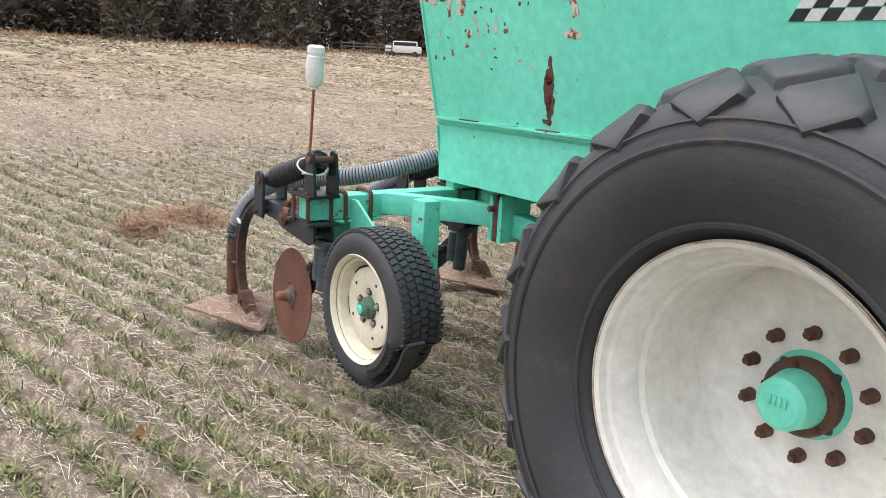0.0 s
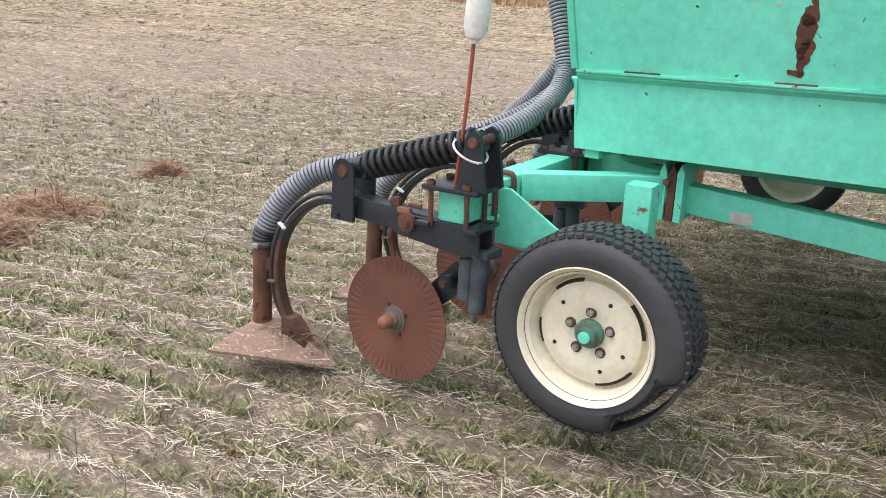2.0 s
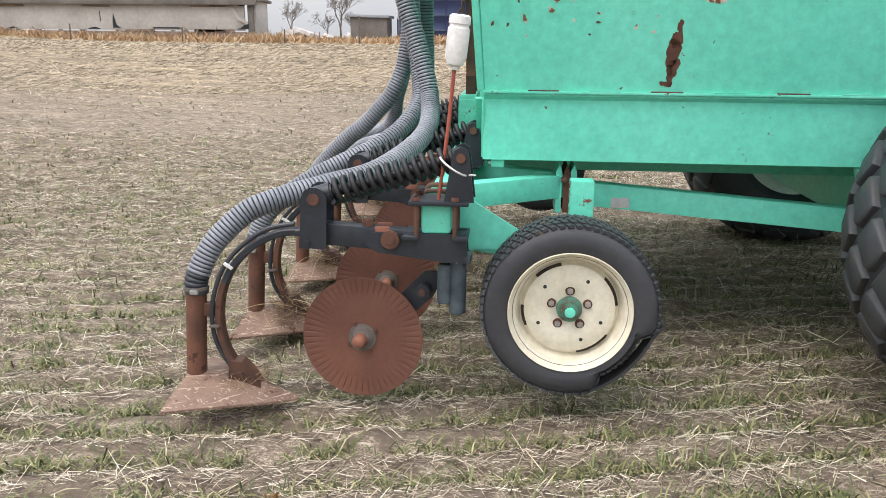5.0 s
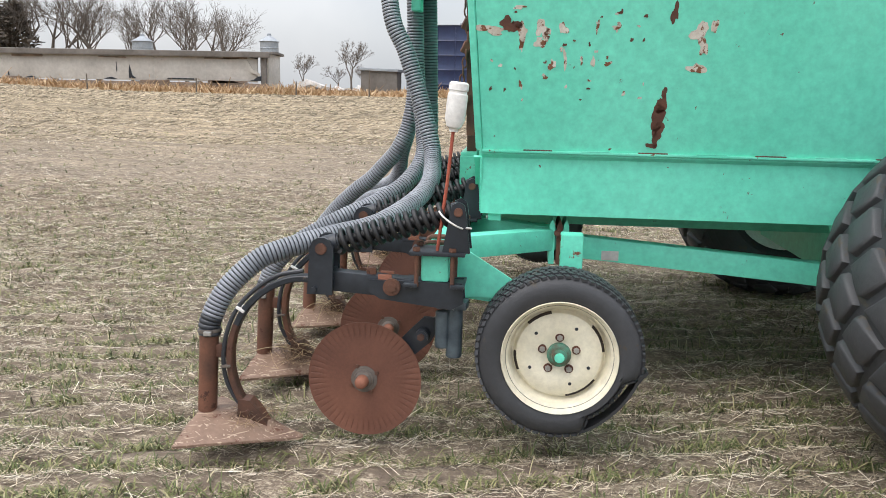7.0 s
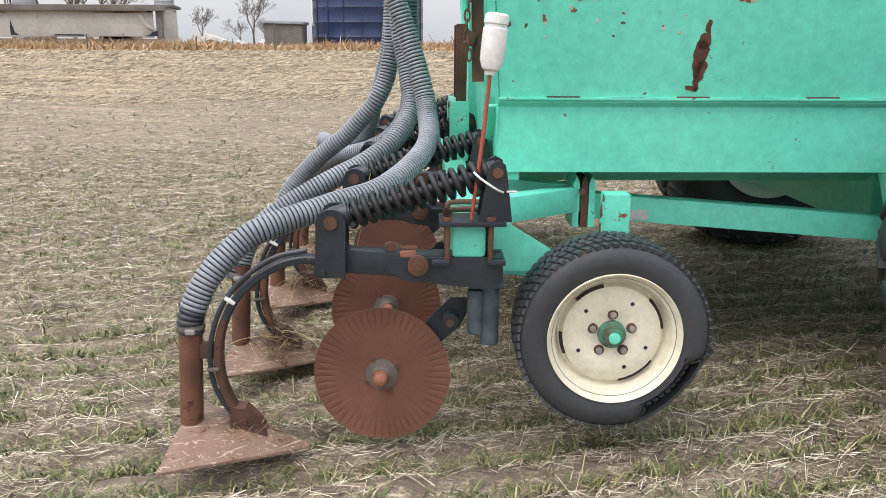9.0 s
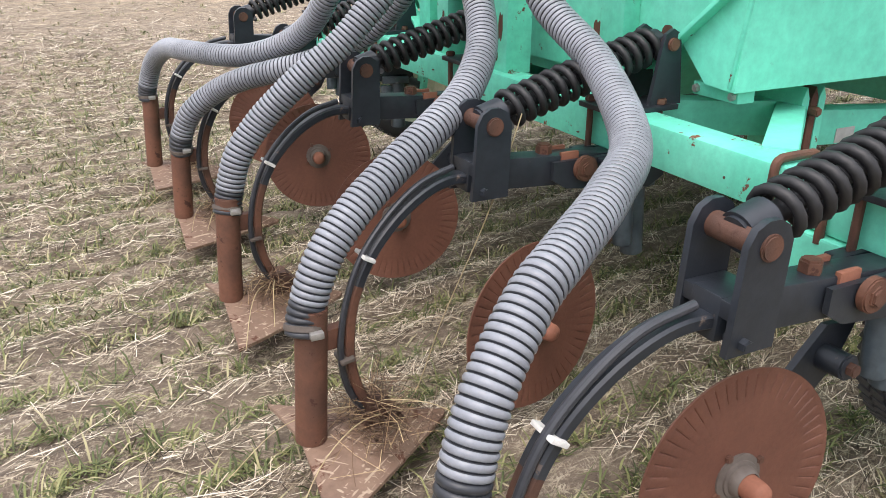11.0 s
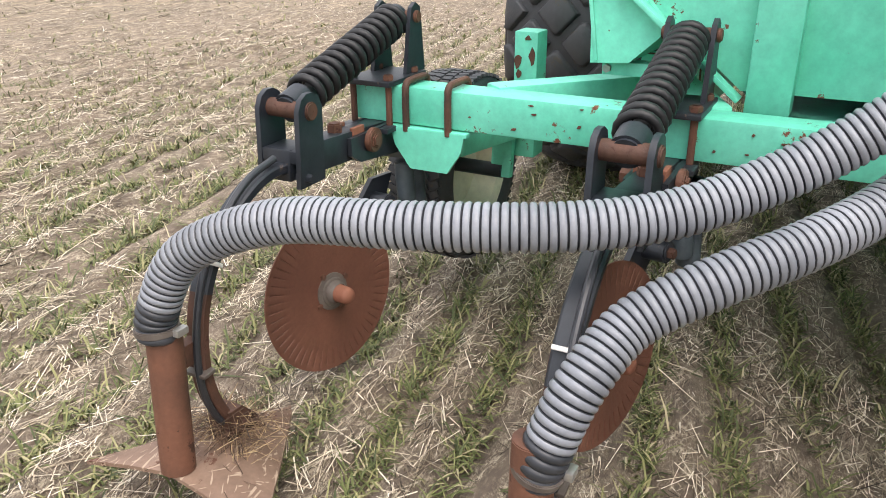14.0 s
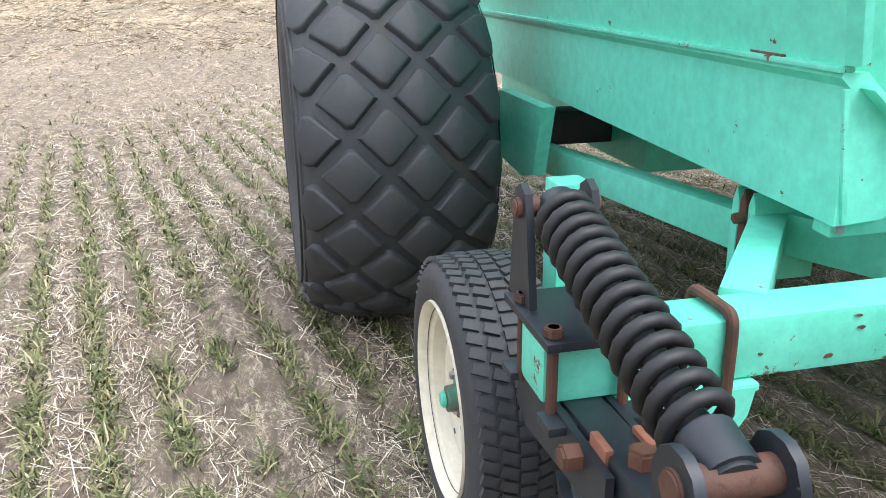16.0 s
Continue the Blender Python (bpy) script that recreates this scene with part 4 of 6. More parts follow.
# ---- gauge wheels ----
def gauge_wheel(y_face, f):
    """f: the side (-1 or 1 along y) towards which the rim's face looks."""
    w = thing("gauge_wheel", "small torn black tyre on cream steel rim, held off the ground" if f < 0 else "small black tyre on a cream rim, lifted off the ground", "wheel", "gauge wheels", at=(0.0, y_face - f * 0.085, 0.448))
    bm = bmesh.new()
    half = [(0.078, 0.196), (0.090, 0.211), (0.100, 0.235), (0.099, 0.265), (0.09, 0.288), (0.076, 0.301)]
    lathe(bm, [(-y, r) for y, r in half] + [(0, 0.306)] + [(y, r) for y, r in reversed(half)], 80)
    tread = bmesh.new()
    n = 66
    for i in range(n):
        for j, yy in enumerate((-0.072, -0.036, 0.0, 0.036, 0.072)):
            a = 2 * math.pi * (i + 0.5 * (j % 2)) / n
            skew = 0.35 * (1 if j < 2 else -1 if j > 2 else 0)
            r0 = 0.3025 if abs(yy) > 0.06 else 0.307
            rot = Matrix.Rotation(-a, 3, "Y") @ Matrix.Rotation(skew, 3, "X")
            c = Vector((r0 * math.cos(a), yy, r0 * math.sin(a)))
            q = bmesh.ops.create_cube(tread, size=1)
            bmesh.ops.transform(tread, matrix=Matrix.Translation(c) @ rot.to_4x4() @ Matrix.Diagonal((0.010, 0.031, 0.020, 1)), verts=q["verts"])
    # the torn tread at the front of the near wheel
    if f < 0:
        for v in list(bm.verts) + list(tread.verts):
            a = math.degrees(math.atan2(v.co.z, v.co.x))
            r = math.hypot(v.co.x, v.co.z)
            if -72 < a < -12 and r > 0.24:
                k = min(1, math.sin(math.pi * (a + 72) / 60) * 2.2)
                cut = 0.050 * k * (1 if v.co.y < 0.03 else 0.8)
                v.co *= Vector((1 - cut / r, 1, 1 - cut / r))
    tyre = part("tyre", bm, M_RUBBER, w, smooth=30)
    tagged(part("tread_pattern", tread, M_RUBBER, tyre, smooth=0), kind="stuff")
    if f < 0:
        # the loose strip of tread that hangs off the tear
        bm = bmesh.new()
        strip = []
        for k in range(15):
            q = radians(-8 - 64 * k / 14)
            rr = 0.304 - 0.010 * math.sin(math.pi * k / 14) + (0.020 if k == 0 else 0.008 if k == 1 else 0)
            strip.append(Vector((rr * math.cos(q), -0.035, rr * math.sin(q))))
        sweep_tube(bm, strip, 0, section=[(-0.04, -0.006), (0.03, -0.007), (0.032, 0.006), (-0.038, 0.005)])
        part("torn_tread_strip", bm, M_RUBBER, w, "loose strip of torn tread")
    bm = bmesh.new()
    prof = [(f * 0.084, 0.199), (f * 0.096, 0.207), (f * 0.100, 0.212), (f * 0.094, 0.2145), (f * 0.082, 0.205), (f * 0.068, 0.187), (f * 0.03, 0.18), (f * 0.02, 0.172), (f * 0.022, 0.166), (f * 0.042, 0.158), (f * 0.05, 0.14), (f * 0.052, 0.095), (f * 0.044, 0.07), (f * 0.04, 0.045), (f * 0.03, 0.045), (f * 0.03, 0.09), (f * 0.01, 0.166), (f * -0.07, 0.185), (f * -0.088, 0.207), (f * -0.08, 0.207), (f * -0.06, 0.193), (f * 0.03, 0.187), (f * 0.07, 0.195)]
    lathe(bm, prof, 80, close=True)
    rim = part("rim", bm, M_CREAM, w, "cream painted steel rim", smooth=35)
    for lo, hi in ((102, 136), (6, 44), (-79, -35), (178, 204)):
        bm = bmesh.new()
        arc = [radians(lo + (hi - lo) * k / 12) for k in range(13)]
        ring = [Vector((0.160 * math.cos(q), f * 0.036, 0.160 * math.sin(q))) for q in arc]
        sweep_tube(bm, ring, 0.0075, 8)
        part("rim_slot", bm, M_SLOT, rim, "dark slot between rim and disc")
    for i in range(5):
        a = 2 * math.pi * i / 5 + math.pi / 2
        c = Vector((0.066 * math.cos(a), 0, 0.066 * math.sin(a)))
        bm = bmesh.new()
        rod(bm, c + Vector((0, f * 0.04, 0)), c + Vector((0, f * 0.058, 0)), 0.011, 6, bevel=0.003)
        part("wheel_nut", bm, M_GALV, rim, "grey wheel nut")
        bm = bmesh.new()
        rod(bm, c + Vector((0, f * 0.04, 0)), c + Vector((0, f * 0.0475, 0)), 0.017, 12, bevel=0.001)
        part("nut_rust", bm, M_DARKPATCH, rim)
    for a in (1.05, 2.4, 3.6, 5.1, 5.9):
        c = Vector((0.118 * math.cos(a), 0, 0.118 * math.sin(a)))
        bm = bmesh.new()
        rod(bm, c + Vector((0, f * 0.045, 0)), c + Vector((0, f * 0.0524, 0)), 0.0065, 12)
        part("rim_hole", bm, M_BLACK, rim, "small dark hole")
    bm = bmesh.new()
    lathe(bm, [(f * 0.03, 0.046), (f * 0.055, 0.044), (f * 0.06, 0.03), (f * 0.08, 0.028), (f * 0.085, 0.0001)], 24)
    hub = part("hub", bm, M_OILGREEN, w, "greasy green and rust-brown hub")
    bm = bmesh.new()
    rod(bm, (0, f * 0.08, 0), (0, f * 0.093, 0), 0.0185, 14, bevel=0.004)
    part("hub_cap", bm, M_TEAL, hub, "teal hub cap")
    bm = bmesh.new()
    rod(bm, (0, f * 0.03, 0), (0, f * -0.165, 0), 0.024, 16)
    part("axle_stub", bm, M_BLACK, w)
    bm = bmesh.new()
    beam(bm, (0.0, f * -0.16, -0.02), (0.02, f * -0.16, 0.14), 0.03, 0.07, 0.005, up=(0, 1, 0))
    part("drop_plate", bm, M_TEAL, w)
    return w


gauge_wheel(0.0, -1)
gauge_wheel(2 * YC + 0.037, 1)


# ---- shank units ----
def helix(a, b, r, turns, steps=14):
    a, b = Vector(a), Vector(b)
    t = (b - a).normalized()
    u = t.orthogonal().normalized()
    v = t.cross(u)
    n = int(turns * steps)
    return [a + (b - a) * (i / n) + (u * math.cos(2 * math.pi * i / steps) + v * math.sin(2 * math.pi * i / steps)) * r for i in range(n + 1)]


def shank_unit(y, lean):
    """One unit; its origin lies on the ground below the toolbar's axis."""
    u = thing("sweep_shank_unit", "black spring-trip shank with a rusty tube and a wide sweep", "shank", "shanks on the toolbar", at=(BX, y, 0))
    o = Vector((-BX, 0, 0))

    def put(name, bm, mat, label="", parent=None, smooth=35):
        for v in bm.verts:
            v.co.y += lean * min(max((-0.95 - v.co.x) / 0.3, 0), 1.2)
        bmesh.ops.translate(bm, vec=o, verts=bm.verts)
        return part(name, bm, mat, parent or u, label, smooth)

    # bottom bracket: two cheeks under the bar carrying the beam
    for s in (-1, 1):
        bm = bmesh.new()
        prism(bm, [(-0.70, 0.715), (-0.36, 0.715), (-0.355, 0.64), (-0.40, 0.615), (-0.66, 0.645), (-0.70, 0.67)], 0.012)
        bmesh.ops.translate(bm, vec=(0, s * 0.042, 0), verts=bm.verts)
        put("bracket_cheek", bm, M_BLACK)
    for xx in (BX - 0.085, BX + 0.085):
        bm = bmesh.new()
        box(bm, (xx, 0, 0.705), (0.05, 0.15, 0.014), 0.003)
        put("bracket_foot", bm, M_BLACK)
    bm = bmesh.new()
    beam(bm, (-0.925, 0, 0.705), (-0.46, 0, 0.675), 0.062, 0.075, 0.005)
    put("beam", bm, M_BLACK, "black steel beam")
    bm = bmesh.new()
    rod(bm, (-0.615, -0.075, 0.694), (-0.615, 0.075, 0.694), 0.02, 6, bevel=0.004)
    rod(bm, (-0.615, -0.068, 0.694), (-0.615, -0.05, 0.694), 0.032, 20, bevel=0.003)
    put("pivot_bolt", bm, M_RUST, "rusty pivot bolt")
    for s in (-1, 1):
        bm = bmesh.new()
        box(bm, (-0.645, s * 0.030, 0.718), (0.05, 0.012, 0.030), 0.002)
        put("pivot_plate", bm, M_HUBCAP, "orange rusty pivot plate")
    bm = bmesh.new()
    rod(bm, (-0.70, 0, 0.72), (-0.70, 0, 0.752), 0.02, 6, bevel=0.004)
    put("beam_bolt", bm, M_RUST, "rusty bolt head")
    # clamp bolts round the bar and the top plate
    bm = bmesh.new()
    box(bm, (BX + 0.01, 0, 0.823), (0.20, 0.145, 0.014), 0.003)
    put("top_plate", bm, M_BLACK)
    for dx in (-0.065, 0.065):
        for s in (-0.055, 0.055):
            bm = bmesh.new()
            rod(bm, (BX + dx, s, 0.70), (BX + dx, s, 0.845), 0.0085, 10)
            rod(bm, (BX + dx, s, 0.83), (BX + dx, s, 0.845), 0.015, 6, bevel=0.002)
            put("clamp_bolt", bm, M_RUST, "rusty clamp bolt")
    # upper lugs, lower lugs, pins
    for s in (-1, 1):
        bm = bmesh.new()
        prism(bm, [(-0.435, 0.828), (-0.335, 0.828), (-0.352, 0.97), (-0.358, 1.0), (-0.38, 1.012), (-0.402, 1.0), (-0.41, 0.97)], 0.012)
        bmesh.ops.translate(bm, vec=(0, s * 0.052, 0), verts=bm.verts)
        put("upper_lug", bm, M_BLACK)
        bm = bmesh.new()
        prism(bm, [(-0.93, 0.655), (-0.835, 0.655), (-0.83, 0.83), (-0.842, 0.855), (-0.862, 0.866), (-0.885, 0.866), (-0.905, 0.855), (-0.918, 0.83), (-0.925, 0.70)], 0.013)
        bmesh.ops.translate(bm, vec=(0, s * 0.055, 0), verts=bm.verts)
        put("lower_lug", bm, M_BLACK)
    for x, z, r in ((-0.38, 0.975, 0.016), (-0.875, 0.825, 0.0215)):
        bm = bmesh.new()
        rod(bm, (x, -0.068, z), (x, 0.068, z), r, 18, bevel=0.003)
        put("pin", bm, M_RUST, "rusty round pin")
    bm = bmesh.new()
    box(bm, (-0.88, 0, 0.725), (0.085, 0.10, 0.03), 0.004)
    rod(bm, (-0.90, -0.075, 0.675), (-0.90, 0.075, 0.675), 0.011, 6, bevel=0.002)
    put("shank_clamp", bm, M_BLACK)
    # spring with its inner rod and caps
    a, b = Vector((-0.385, 0, 0.972)), Vector((-0.87, 0, 0.827))
    d = (b - a).normalized()
    bm = bmesh.new()
    rod(bm, a, b, 0.019, 14)
    put("spring_rod", bm, M_COIL)
    bm = bmesh.new()
    sweep_tube(bm, helix(a + d * 0.02, b - d * 0.05, 0.040, 14), 0.0100, 8)
    put("coil_spring", bm, M_COIL, "black coil spring", smooth=60)
    bm = bmesh.new()
    rod(bm, b - d * 0.055, b + d * 0.012, 0.036, 20, bevel=0.006)
    put("spring_seat", bm, M_BLACK, "worn black spring seat")
    bm = bmesh.new()
    rod(bm, a - d * 0.012, a + d * 0.025, 0.034, 20, bevel=0.006)
    put("spring_cap", bm, M_BLACK)
    # curved shank and the thin line behind it
    c = [(-0.90, 0, 0.695), (-0.97, 0, 0.700), (-1.04, 0, 0.682), (-1.115, 0, 0.638), (-1.185, 0, 0.567), (-1.232, 0, 0.472), (-1.248, 0, 0.37), (-1.238, 0, 0.28), (-1.205, 0, 0.20), (-1.16, 0, 0.145)]
    path = smooth_path(c, 0.018)
    cut = int(len(path) * 0.52)
    sec = [(-0.024, -0.008), (-0.019, -0.0125), (0.019, -0.0125), (0.024, -0.008), (0.024, 0.008), (0.019, 0.0125), (-0.019, 0.0125), (-0.024, 0.008)]
    bm = bmesh.new()
    sweep_tube(bm, path[:cut + 1], 0, section=sec)
    shank = put("shank", bm, M_BLACK, "curved black flat shank")
    bm = bmesh.new()
    sweep_tube(bm, path[cut:], 0, section=[(x * 0.99, y * 0.98) for x, y in sec])
    put("shank_foot", bm, M_RUST, "bare rusty lower end of the shank", shank)
    bm = bmesh.new()
    ln = smooth_path([(-0.955, -0.012, 0.73), (-1.05, -0.012, 0.708), (-1.135, -0.014, 0.655), (-1.21, -0.016, 0.575), (-1.255, -0.018, 0.475), (-1.272, -0.018, 0.37), (-1.262, -0.016, 0.28), (-1.225, -0.01, 0.20), (-1.19, -0.005, 0.165)], 0.016)
    sweep_tube(bm, ln, 0.0085, 10)
    put("liquid_line", bm, M_HOSE, "thin black liquid line")
    for k in (0.40, 0.72):
        p, q = ln[int(len(ln) * k)], ln[int(len(ln) * k) + 1]
        bm = bmesh.new()
        t = (q - p).normalized()
        rot = Matrix((t, Vector((0, 1, 0)), t.cross(Vector((0, 1, 0))))).transposed()
        box(bm, (p + Vector((0.012, 0.008, -0.006))), (0.009, 0.056, 0.036), 0.003, rot)
        put("zip_tie", bm, M_TIE if k < 0.5 else M_COLLAR, "white tie" if k < 0.5 else "grey metal band")
    # boot tube
    bm = bmesh.new()
    rod(bm, (-1.350, 0, 0.152), (-1.330, 0, 0.485), 0.0365, 28, bevel=0.002)
    put("boot_tube", bm, M_RUST, "rusty steel boot tube")
    bm = bmesh.new()
    box(bm, (-1.29, 0, 0.40), (0.075, 0.03, 0.05), 0.003)
    put("tube_bracket", bm, M_RUST)
    # sweep: two wings from a raised nose, thin at the edge
    bm = bmesh.new()
    ridge = [(-0.968, 0, 0.074), (-1.07, 0, 0.114), (-1.17, 0, 0.143), (-1.28, 0, 0.160), (-1.375, 0, 0.158)]
    wings = []
    for s in (-1, 1):
        mid = [(-0.975, s * 0.008, 0.070), (-1.08, s * 0.040, 0.102), (-1.18, s * 0.080, 0.126), (-1.29, s * 0.115, 0.140), (-1.382, s * 0.125, 0.138)]
        edge = [(-0.980, s * 0.012, 0.066), (-1.09, s * 0.080, 0.080), (-1.20, s * 0.145, 0.092), (-1.30, s * 0.200, 0.101), (-1.388, s * 0.250, 0.108)]
        wings.append((mid, edge))
    for dz in (0, -0.010):
        rows = [wings[0][1], wings[0][0], ridge, wings[1][0], wings[1][1]]
        vv = [[bm.verts.new((x, y, z + dz)) for x, y, z in row] for row in rows]
        for r0, r1 in zip(vv, vv[1:]):
            for k in range(4):
                bm.faces.new((r0[k], r0[k + 1], r1[k + 1], r1[k]))
    bmesh.ops.remove_doubles(bm, verts=bm.verts, dist=0.0005)
    bd = [e for e in bm.edges if e.is_boundary]
    bmesh.ops.bridge_loops(bm, edges=bd)
    bmesh.ops.recalc_face_normals(bm, faces=bm.faces)
    put("sweep", bm, M_SWEEP, "wide earth-worn sweep blade", smooth=22)
    bm = bmesh.new()
    prism(bm, [(-1.22, 0.14), (-1.10, 0.11), (-1.13, 0.165), (-1.17, 0.21), (-1.215, 0.215)], 0.06)
    rod(bm, (-1.175, -0.04, 0.165), (-1.175, 0.04, 0.165), 0.011, 6)
    put("sweep_foot", bm, M_RUST, "rusty foot of the sweep")
    return u


LEAN = (0.004, -0.068, -0.046, -0.010, -0.006)
for k in range(5):
    shank_unit(Y1 + PITCH * k, LEAN[k])


def coulter():
    c = thing("coulter_disc", "rust-brown fluted coulter disc on a black arm", "coulter", "coulter discs", at=(-0.75, Y1 + 0.05, 0.30))
    bm = bmesh.new()
    seg = 324
    rings = []
    for r, amp in ((0.004, 0), (0.05, 0), (0.10, 0), (0.160, 0), (0.168, 0.8), (0.190, 1.0), (0.209, 1.0), (0.214, 0.15), (0.222, 0.0)):
        rings.append([bm.verts.new((r * math.cos(a), 0.0042 * amp * math.exp(-((((54 * a / (2 * math.pi)) % 1) - 0.5) / 0.12) ** 2), r * math.sin(a))) for a in (2 * math.pi * k / seg for k in range(seg))])
    for a, b in zip(rings, rings[1:]):
        for k in range(seg):
            bm.faces.new((a[k], a[(k + 1) % seg], b[(k + 1) % seg], b[k]))
    bm.faces.new(rings[0])
    bmesh.ops.recalc_face_normals(bm, faces=bm.faces)
    bmesh.ops.solidify(bm, geom=list(bm.faces), thickness=0.004)
    bmesh.ops.recalc_face_normals(bm, faces=bm.faces)
    part("disc", bm, M_DISC, c, smooth=25)
    bm = bmesh.new()
    lathe(bm, [(-0.002, 0.052), (-0.008, 0.051), (-0.010, 0.040), (-0.014, 0.039), (-0.016, 0.033), (-0.030, 0.030), (-0.034, 0.026)], 28)
    hub = part("hub", bm, M_COLLAR, c, "worn grey-brown hub collar")
    bm = bmesh.new()
    lathe(bm, [(-0.028, 0.0245), (-0.062, 0.023), (-0.070, 0.0205), (-0.075, 0.014), (-0.077, 0.0001)], 24)
    part("hub_cap", bm, M_HUBCAP, hub, "orange-brown rusty hub cap")
    for i in range(4):
        a = math.pi / 2 * i + 0.5
        bm = bmesh.new()
        p = Vector((0.056 * math.cos(a), 0, 0.056 * math.sin(a)))
        rod(bm, p, p + Vector((0, -0.012, 0)), 0.0085, 6, bevel=0.002)
        part("hub_bolt", bm, M_RUST, hub)
    bm = bmesh.new()
    rod(bm, (0, 0.004, 0), (0, 0.05, 0), 0.026, 20, bevel=0.003)
    part("spindle", bm, M_BLACK, c)
    # arm up to the pivot below the bracket
    bm = bmesh.new()
    prism(bm, [(-0.04, -0.03), (0.02, -0.05), (0.25, 0.155), (0.30, 0.25), (0.22, 0.25), (0.17, 0.20)], 0.016)
    bmesh.ops.translate(bm, vec=(0, 0.038, 0), verts=bm.verts)
    part("arm", bm, M_BLACK, c)
    bm = bmesh.new()
    rod(bm, (0.345, -0.015, 0.115), (0.345, -0.015, 0.33), 0.030, 22, bevel=0.004)
    rod(bm, (0.30, -0.02, 0.15), (0.30, -0.02, 0.29), 0.027, 22, bevel=0.004)
    box(bm, (0.335, -0.005, 0.315), (0.11, 0.09, 0.03), 0.004)
    part("swivel", bm, M_BLUEGREY, c, "worn blue-grey swivel sleeve")
    bm = bmesh.new()
    rod(bm, (0.222, -0.03, 0.186), (0.222, 0.06, 0.186), 0.026, 20, bevel=0.004)
    part("pivot_sleeve", bm, M_BLACK, c)
    bm = bmesh.new()
    rod(bm, (0.222, -0.045, 0.186), (0.222, 0.07, 0.186), 0.014, 6, bevel=0.003)
    part("pivot_bolt", bm, M_RUST, c, "rusty bolt")
    return c


DISC = coulter()
DISC.matrix_world = pose(-0.735, 0.073, 0.30, -4, 0, -3)
for x, y, z, turn in ((-0.753, 0.735, 0.305, 11), (-0.752, 1.617, 0.303, -11), (-0.765, 2.42, 0.315, -16), (-0.748, 3.176, 0.303, -12)):
    copy_thing(DISC, pose(x, y, z, -4, 0, turn))

# ---- ribbed hoses ----
HOSES = (
    [(-1.33, 0.036, 0.456), (-1.326, 0.043, 0.518), (-1.272, 0.076, 0.632), (-1.173, 0.13, 0.732), (-1.086, 0.174, 0.772), (-0.917, 0.284, 0.814), (-0.736, 0.457, 0.851), (-0.595, 0.772, 0.948), (-0.589, 1.012, 1.065), (-0.627, 1.072, 1.236), (-0.732, 1.116, 1.557), (-0.817, 1.138, 1.766), (-0.869, 1.249, 2.254)],
    [(-1.352, 0.727, 0.422), (-1.338, 0.741, 0.477), (-1.292, 0.751, 0.584), (-1.206, 0.779, 0.671), (-1.095, 0.819, 0.742), (-0.974, 0.867, 0.806), (-0.845, 0.954, 0.864), (-0.726, 1.087, 0.947), (-0.663, 1.233, 1.062), (-0.678, 1.33, 1.223), (-0.721, 1.384, 1.499), (-0.753, 1.406, 2.246)],
    [(-1.335, 1.545, 0.43), (-1.319, 1.556, 0.494), (-1.285, 1.55, 0.604), (-1.216, 1.543, 0.698), (-1.141, 1.521, 0.777), (-1.06, 1.501, 0.85), (-0.977, 1.486, 0.914), (-0.904, 1.475, 0.991), (-0.828, 1.47, 1.082), (-0.769, 1.488, 1.232), (-0.745, 1.512, 1.492), (-0.76, 1.528, 2.253)],
    [(-1.328, 2.368, 0.412), (-1.328, 2.35, 0.472), (-1.287, 2.317, 0.572), (-1.202, 2.265, 0.653), (-1.116, 2.155, 0.714), (-1.013, 2.044, 0.756), (-0.901, 1.951, 0.797), (-0.792, 1.862, 0.863), (-0.715, 1.756, 0.961), (-0.676, 1.647, 1.1), (-0.673, 1.592, 1.431), (-0.697, 1.583, 2.271)],
    [(-1.339, 3.165, 0.463), (-1.334, 3.160, 0.525), (-1.303, 3.093, 0.647), (-1.265, 2.9, 0.732), (-1.23, 2.641, 0.758), (-1.146, 2.411, 0.767), (-1.056, 2.256, 0.784), (-0.964, 2.126, 0.832), (-0.901, 2.0, 0.91), (-0.867, 1.874, 1.026), (-0.812, 1.781, 1.189), (-0.763, 1.748, 1.486), (-0.755, 1.748, 2.235)],
)
RIB = 0.0152


def hose(pts):
    h = thing("ribbed_hose", "grey-black ribbed plastic hose clamped to a boot tube", "hose", "ribbed hoses", at=pts[0])
    path = smooth_path(pts, RIB / 8)
    bm = bmesh.new()
    o = Vector(pts[0])

    def radius(d):
        k = 0.5 - 0.5 * math.cos(2 * math.pi * d / RIB)
        return 0.0365 + 0.0062 * k ** 0.23

    sweep_tube(bm, [p - o for p in path], radius, 20)
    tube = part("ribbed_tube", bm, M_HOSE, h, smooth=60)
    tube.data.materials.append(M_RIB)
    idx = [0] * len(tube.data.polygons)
    # ribs take the paler grey; grooves and the first rings stay black
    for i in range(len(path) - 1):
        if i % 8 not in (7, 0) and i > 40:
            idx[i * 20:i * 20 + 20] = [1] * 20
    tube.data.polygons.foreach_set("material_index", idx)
    bm = bmesh.new()
    p = path[11] - o
    d = (path[19] - path[3]).normalized()
    rod(bm, p - d * 0.007, p + d * 0.007, 0.0450, 28, bevel=0.002)
    part("band_clamp", bm, M_COLLAR, h, "grey steel band clamp")
    bm = bmesh.new()
    box(bm, p + Vector((0.012, -0.05, 0)), (0.03, 0.016, 0.016), 0.003)
    part("clamp_screw", bm, M_GALV, h)
    return h


for pts in HOSES:
    hose(pts)

# ---- marker rod with bottle ----


